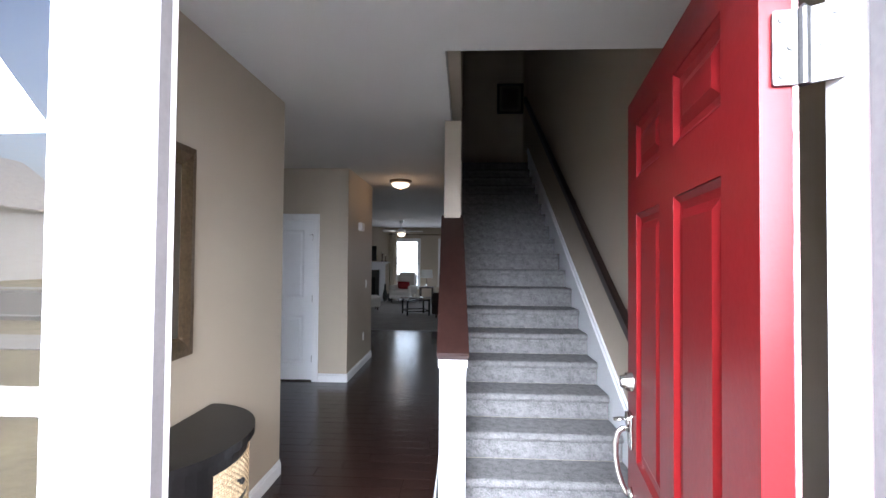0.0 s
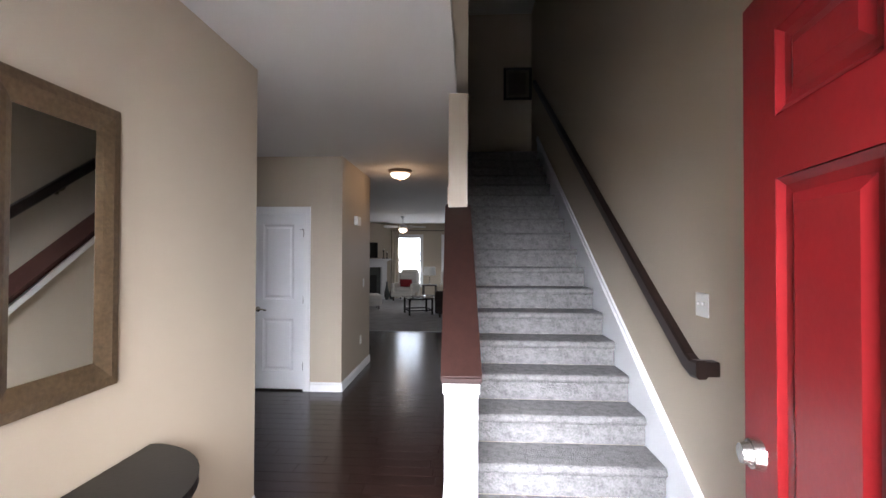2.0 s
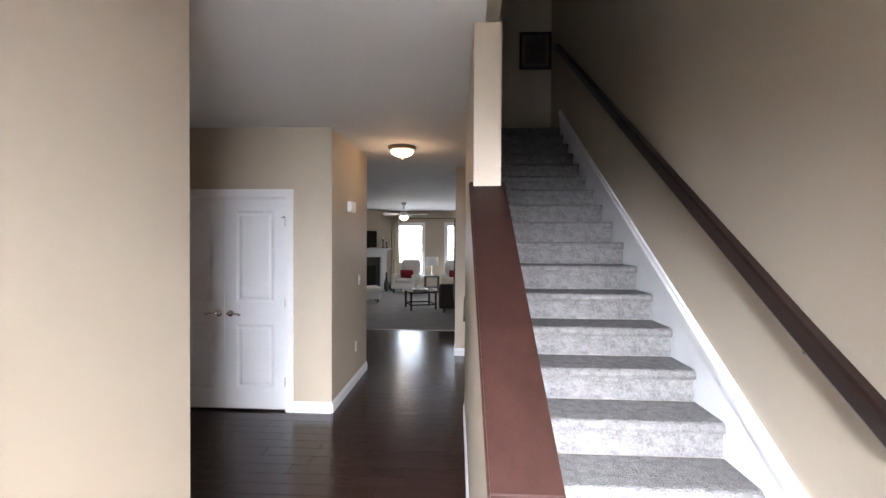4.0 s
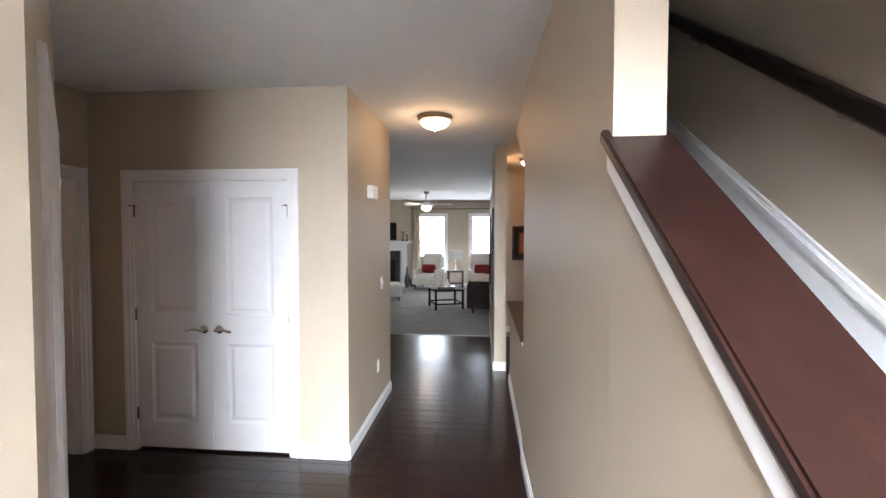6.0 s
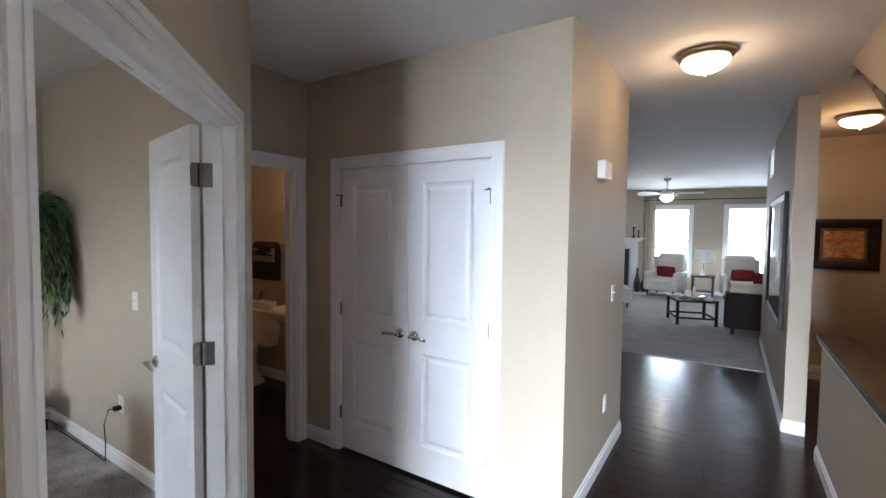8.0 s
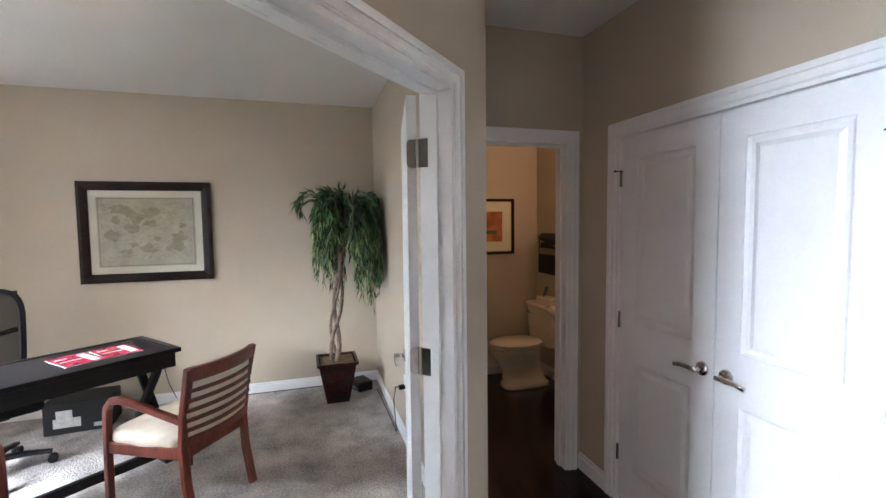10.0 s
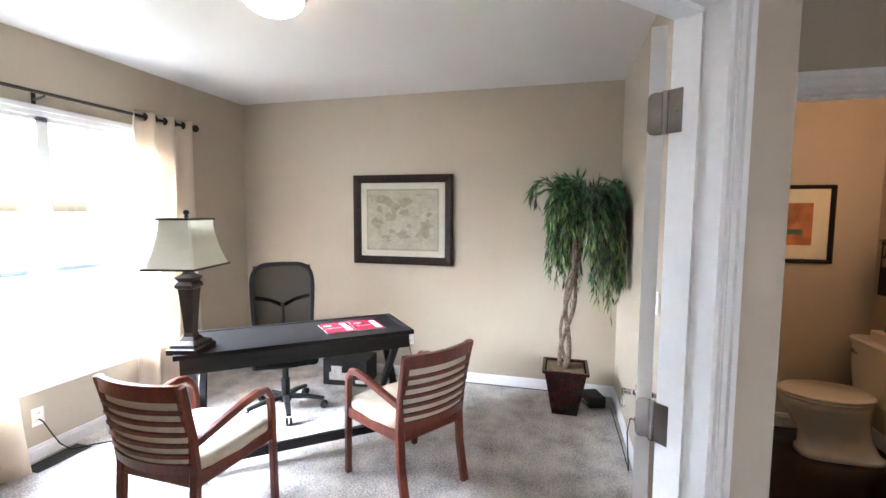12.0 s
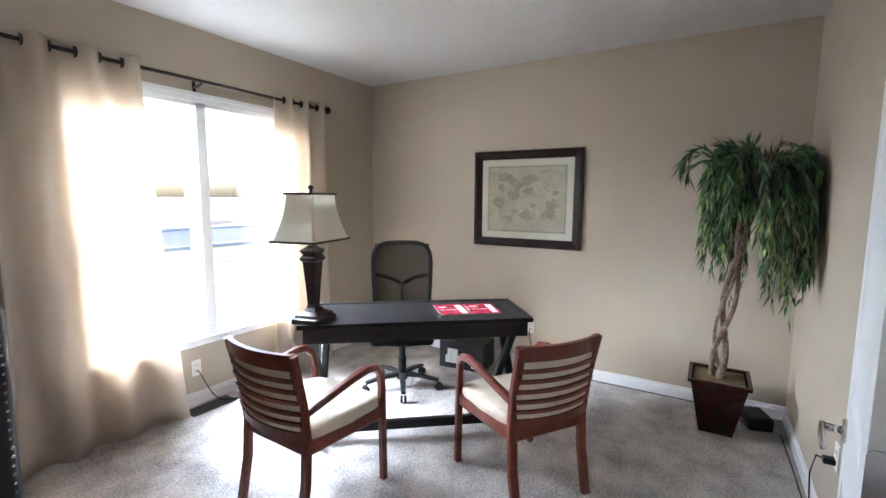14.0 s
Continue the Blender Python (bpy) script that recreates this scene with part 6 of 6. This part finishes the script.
box(bm, -0.40, 0.40, -0.03, 0.0, 0.85, 1.12)
part("slate_surround", bm, SLATE, fp, "dark slate surround")
bm = bmesh.new()
box(bm, -0.40, 0.40, -0.02, -0.004, 0.04, 0.85)
part("firebox", bm, FPM, fp, "black firebox")
tv = thing("television", fp.matrix_basis @ pose(-0.05, -0.06, 1.41), "flat black television leaning on the mantel", "television")
bm = bmesh.new()
box(bm, -0.45, 0.45, -0.03, 0.02, 0.03, 0.56, 0.006)
part("bezel", bm, PLASTIC, tv)
bm = bmesh.new()
box(bm, -0.43, 0.43, -0.033, -0.0305, 0.05, 0.54)
part("screen", bm, mat("dark_screen", (0.01, 0.011, 0.013), 0.08), tv)
bm = bmesh.new()
box(bm, -0.15, 0.15, -0.07, 0.05, 0.0, 0.03, 0.005)
part("stand", bm, PLASTIC, tv)
for x, h, r in ((0.62, 0.36, 0.05), (0.76, 0.26, 0.045)):
    v = thing("candle_holder", fp.matrix_basis @ pose(x, -0.11, 1.41), "dark candle holder with a pale candle on the mantel", "candle holder", "mantel candles")
    bm = bmesh.new()
    lathe(bm, [(r, 0.0), (r * .9, 0.02), (r * .3, 0.05), (r * .35, h * .7), (r * .8, h * .78), (r * .7, h * .8)], seg=14)
    part("stem", bm, LEG, v, smooth=True)
    bm = bmesh.new()
    cyl(bm, (0, 0, h * 0.8), (0, 0, h), r * 0.6)
    part("candle", bm, PORC, v, "pale candle")
for x, y, h in ((-1.95, 15.62, 0.62), (-1.80, 15.72, 0.46)):
    v = thing("floor_vase", pose(x, y, 0.012), "tall dark bottle vase on the carpet by the hearth", "vase", "hearth vases")
    bm = bmesh.new()
    lathe(bm, [(0.05, 0.0), (0.085, h * .2), (0.09, h * .4), (0.045, h * .65), (0.028, h * .8), (0.035, h)], seg=18)
    part("body", bm, SLATE, v, smooth=True)
ot = thing("ottoman", pose(-2.02, 13.0, 0.012, 0, 0, 20), "low cream upholstered ottoman on dark feet", "ottoman")
bm = bmesh.new()
box(bm, -0.36, 0.36, -0.30, 0.30, 0.10, 0.42, 0.06, seg=4)
part("cushion", bm, STRIPE, ot, smooth=True)
for x in (-0.28, 0.28):
    for y in (-0.22, 0.22):
        bm = bmesh.new()
        cyl(bm, (x, y, 0), (x, y, 0.11), 0.018, 0.026, 10)
        part("leg", bm, LEG, ot)

# ceiling fan
fan = thing("ceiling_fan", pose(-1.05, 13.2, H), "white ceiling fan at rest with a lit glass bowl", "ceiling fan")
bm = bmesh.new()
lathe(bm, [(0.07, 0.0), (0.06, -0.05), (0.02, -0.07)][::-1], seg=20)
cyl(bm, (0, 0, -0.06), (0, 0, -0.24), 0.012)
part("downrod", bm, TRIM, fan)
bm = bmesh.new()
lathe(bm, [(0.03, -0.37), (0.11, -0.36), (0.125, -0.30), (0.09, -0.25), (0.03, -0.23)], seg=24)
part("motor", bm, TRIM, fan, smooth=True)
for k in range(5):
    m = pose(0, 0, -0.315, 0, 0, 72 * k + 10)
    bm = bmesh.new()
    box(bm, 0.10, 0.22, -0.02, 0.02, -0.004, 0.004, m=m)
    br = part("blade_iron", bm, TRIM, fan)
    bm = bmesh.new()
    prism(bm, [(0.20, -0.055), (0.62, -0.07), (0.66, -0.04), (0.66, 0.04), (0.62, 0.07), (0.20, 0.055)], "z", 0.004, 0.012)
    bmesh.ops.transform(bm, matrix=m @ Matrix.Rotation(radians(14), 4, "X"), verts=bm.verts)
    part("blade", bm, TRIM, br)
bm = bmesh.new()
lathe(bm, [(0.02, -0.48), (0.09, -0.455), (0.125, -0.41), (0.13, -0.375), (0.05, -0.37)], seg=24)
part("bowl", bm, BOWL, fan, "glowing frosted glass bowl", smooth=True)
lamp("bulb", "POINT", pose(-1.05, 13.2, H - 0.54), 1.8, (1.0, 0.80, 0.58), r=0.08)

# ---- outdoors ----
LAWN = mat("dry_winter_lawn", (0.15, 0.125, 0.055), 0.95, var=0.35, scale=0.8, fine=9, bump=0.1, color2=(0.20, 0.17, 0.085))
ASPH = mat("worn_asphalt", (0.10, 0.10, 0.10), 0.9, var=0.15, scale=1, fine=30)
bm = bmesh.new()
n = 24
ring = [(1200 * math.cos(2 * math.pi * k / n), 1200 * math.sin(2 * math.pi * k / n)) for k in range(n)]
bm.faces.new([bm.verts.new((x, y, -0.22)) for x, y in ring])
structure("ground", bm, LAWN, "dry yellowish winter lawn", "lawn")
bm = bmesh.new()
box(bm, -90, 90, -19, -11, -0.24, -0.205)
structure("road", bm, ASPH, "worn grey asphalt street", "road")
bm = bmesh.new()
box(bm, -90, 90, -11, -10.75, -0.24, -0.10, 0.01)
box(bm, -90, 90, -19.25, -19, -0.24, -0.10, 0.01)
box(bm, -90, 90, -8.6, -7.2, -0.24, -0.195)
box(bm, -90, 90, -22.4, -21.0, -0.24, -0.195)
structure("pavement", bm, CONCRETE, "pale concrete sidewalk and kerb", "pavement")
# out of view; concrete made paler to bounce daylight up to the foyer ceiling
bm = bmesh.new()
box(bm, -0.8, 2.6, -1.6, 0.30, -0.24, -0.02, 0.01)
box(bm, 0.2, 1.5, -7.2, -1.6, -0.24, -0.19, 0.01)
structure("porch", bm, mat("bounce_pale_concrete", (0.50, 0.49, 0.46), 0.85, var=0.10, scale=3, fine=60, bump=0.05), "unseen concrete porch slab and front walk, paled to bounce light indoors", "porch")
GREYS = mat("grey_house_siding", (0.45, 0.47, 0.49), 0.7, var=0.06, scale=1, fine=8, stretch=(1, 1, 6))
ROOF = mat("grey_roof_shingles", (0.14, 0.135, 0.13), 0.9, var=0.25, scale=4, fine=14, bump=0.08)
# outdoor glare put into the colour: panes paled so they hardly show
PANE = mat("glare_pale_panes", (0.30, 0.31, 0.32), 0.45, var=0.1)


# roof shingles lightened in colour to stand in for overexposed daylight across the street
PALEROOF = mat("glare_pale_shingles", (0.30, 0.295, 0.29), 0.9, var=0.15, scale=4, fine=14, bump=0.05)


def neighbour(m, w, d, h, label, siding=GREYS):
    t = thing("house", m, label, "house")
    bm = bmesh.new()
    box(bm, -w / 2, w / 2, -d / 2, d / 2, 0, h)
    prism(bm, [(-w / 2, h), (w / 2, h), (0, h + w * 0.36)], "y", -d / 2, d / 2)
    part("wall", bm, siding, t)
    bm = bmesh.new()
    for sg in (-1, 1):
        prism(bm, [(0, h + w * 0.36 + 0.15), (sg * (w / 2 + 0.5), h - 0.30), (sg * (w / 2 + 0.5), h - 0.45), (0, h + w * 0.36)], "y", -d / 2 - 0.4, d / 2 + 0.4)
    part("roof", bm, PALEROOF, t)
    for y, sg in ((d / 2, 1), (-d / 2, -1)):
        for x in (-w * 0.28, w * 0.05, w * 0.30):
            for z in (0.9, 3.8):
                if z + 1.6 > h + 0.3:
                    continue
                bm = bmesh.new()
                for a, b, c, e in ((-0.62, 0.62, -0.10, 0.0), (-0.62, 0.62, 1.5, 1.6), (-0.62, -0.5, 0.0, 1.5), (0.5, 0.62, 0.0, 1.5), (-0.5, 0.5, 0.72, 0.78)):
                    box(bm, x + a, x + b, min(y, y + sg * 0.06), max(y, y + sg * 0.06), z + c, z + e)
                wn2 = part("window", bm, TRIM, t)
                bm = bmesh.new()
                box(bm, x - 0.5, x + 0.5, min(y + sg * 0.01, y + sg * 0.03), max(y + sg * 0.01, y + sg * 0.03), z, z + 1.5)
                part("pane", bm, PANE, wn2)
    return t


neighbour(pose(-36, -29, -0.22), 11, 10, 5.4, "grey two-storey house with a gabled roof across the street")
neighbour(pose(-52, -30, -0.22), 10, 10, 5.2, "grey two-storey house with a gabled roof across the street")
neighbour(pose(-5, -31, -0.22), 10, 10, 5.4, "pale two-storey house with a gabled roof across the street", SIDING)
neighbour(pose(12, -30, -0.22), 11, 10, 5.4, "grey two-storey house with a gabled roof across the street")

# roof over the rooms
bm = bmesh.new()
box(bm, -4.9, 0.66, 0.22, 16.6, 2.81, 2.92)
box(bm, 0.66, 2.2, 0.22, 2.15, 2.81, 2.92)
box(bm, 0.66, 4.3, 8.53, 16.6, 2.81, 2.92)
box(bm, 0.5, 2.25, 2.0, 8.7, 6.01, 6.12)
structure("roof", bm, ROOF, "plain roof deck over the house", "roof")

# ---- hardwood planks, laid across the hall ----
bm = bmesh.new()
prism(bm, [(-2.72, 4.48), (-1.906, 4.476), (-0.47, 3.04), (-0.47, 0.45), (1.95, 0.45), (1.95, 9.39), (-3.38, 9.39), (-3.38, 6.86), (-0.60, 6.86), (-0.60, 5.41), (-2.72, 5.41)], "z", -0.02, -0.012)
wood = structure("floor_hall", bm, PLANK, "espresso-stained hardwood plank floor with a soft sheen", "floor")
bm = bmesh.new()
box(bm, -4.38, -2.60, 4.476, 6.08, -0.02, -0.001)
structure("floor_bath", bm, PLANK, "espresso-stained hardwood floor of the bathroom", "floor")
rnd = random.Random(7)
PW = 0.127


def span(y):
    """The rooms' extent across the hall at y."""
    if y < 3.05:
        return XL, XR
    if y < 4.476:
        return XL - (y - 3.05), XR
    if y < 5.40:
        return -2.60, XR
    if y < 6.85:
        return -0.62, XR
    return -3.40, XR


meshes = {}


def plank_mesh(length):
    key = round(length, 2)
    if key not in meshes:
        bm = bmesh.new()
        e = 0.0014
        x, w = key / 2 - 0.0006, PW / 2 - 0.0005
        lo = [bm.verts.new(c) for c in ((-x, -w, -0.012), (x, -w, -0.012), (x, w, -0.012), (-x, w, -0.012))]
        md = [bm.verts.new(c) for c in ((-x, -w, -e), (x, -w, -e), (x, w, -e), (-x, w, -e))]
        hi = [bm.verts.new(c) for c in ((-x + e, -w + e, 0), (x - e, -w + e, 0), (x - e, w - e, 0), (-x + e, w - e, 0))]
        for a, b in ((lo, md), (md, hi)):
            for k in range(4):
                bm.faces.new((a[k], a[(k + 1) % 4], b[(k + 1) % 4], b[k]))
        bm.faces.new(hi)
        meshes[key] = mesh_of("plank", bm, PLANK)
    return meshes[key]


y = 0.66 - 0.16
count = 0
while y + PW < 9.39:
    x0, x1 = span(y + PW / 2)
    if 2.75 < y < 5.48:
        x1 = 0.80
    if y > 6.85:
        x0 = -1.6
    x = x0 - 0.1
    while x < x1 and count < 400:
        ln = rnd.choice((0.6, 0.8, 1.0, 1.2))
        if x < x0:
            ln = rnd.choice((0.4, 0.7, 1.0))
        end = min(x + ln, x1)
        if end - x > 0.05:
            ob = new("plank", plank_mesh(end - x))
            ob.parent = wood
            ob.location = ((x + end) / 2, y + PW / 2, rnd.uniform(-0.0004, 0.0004))
            count += 1
        x = end
    y += PW
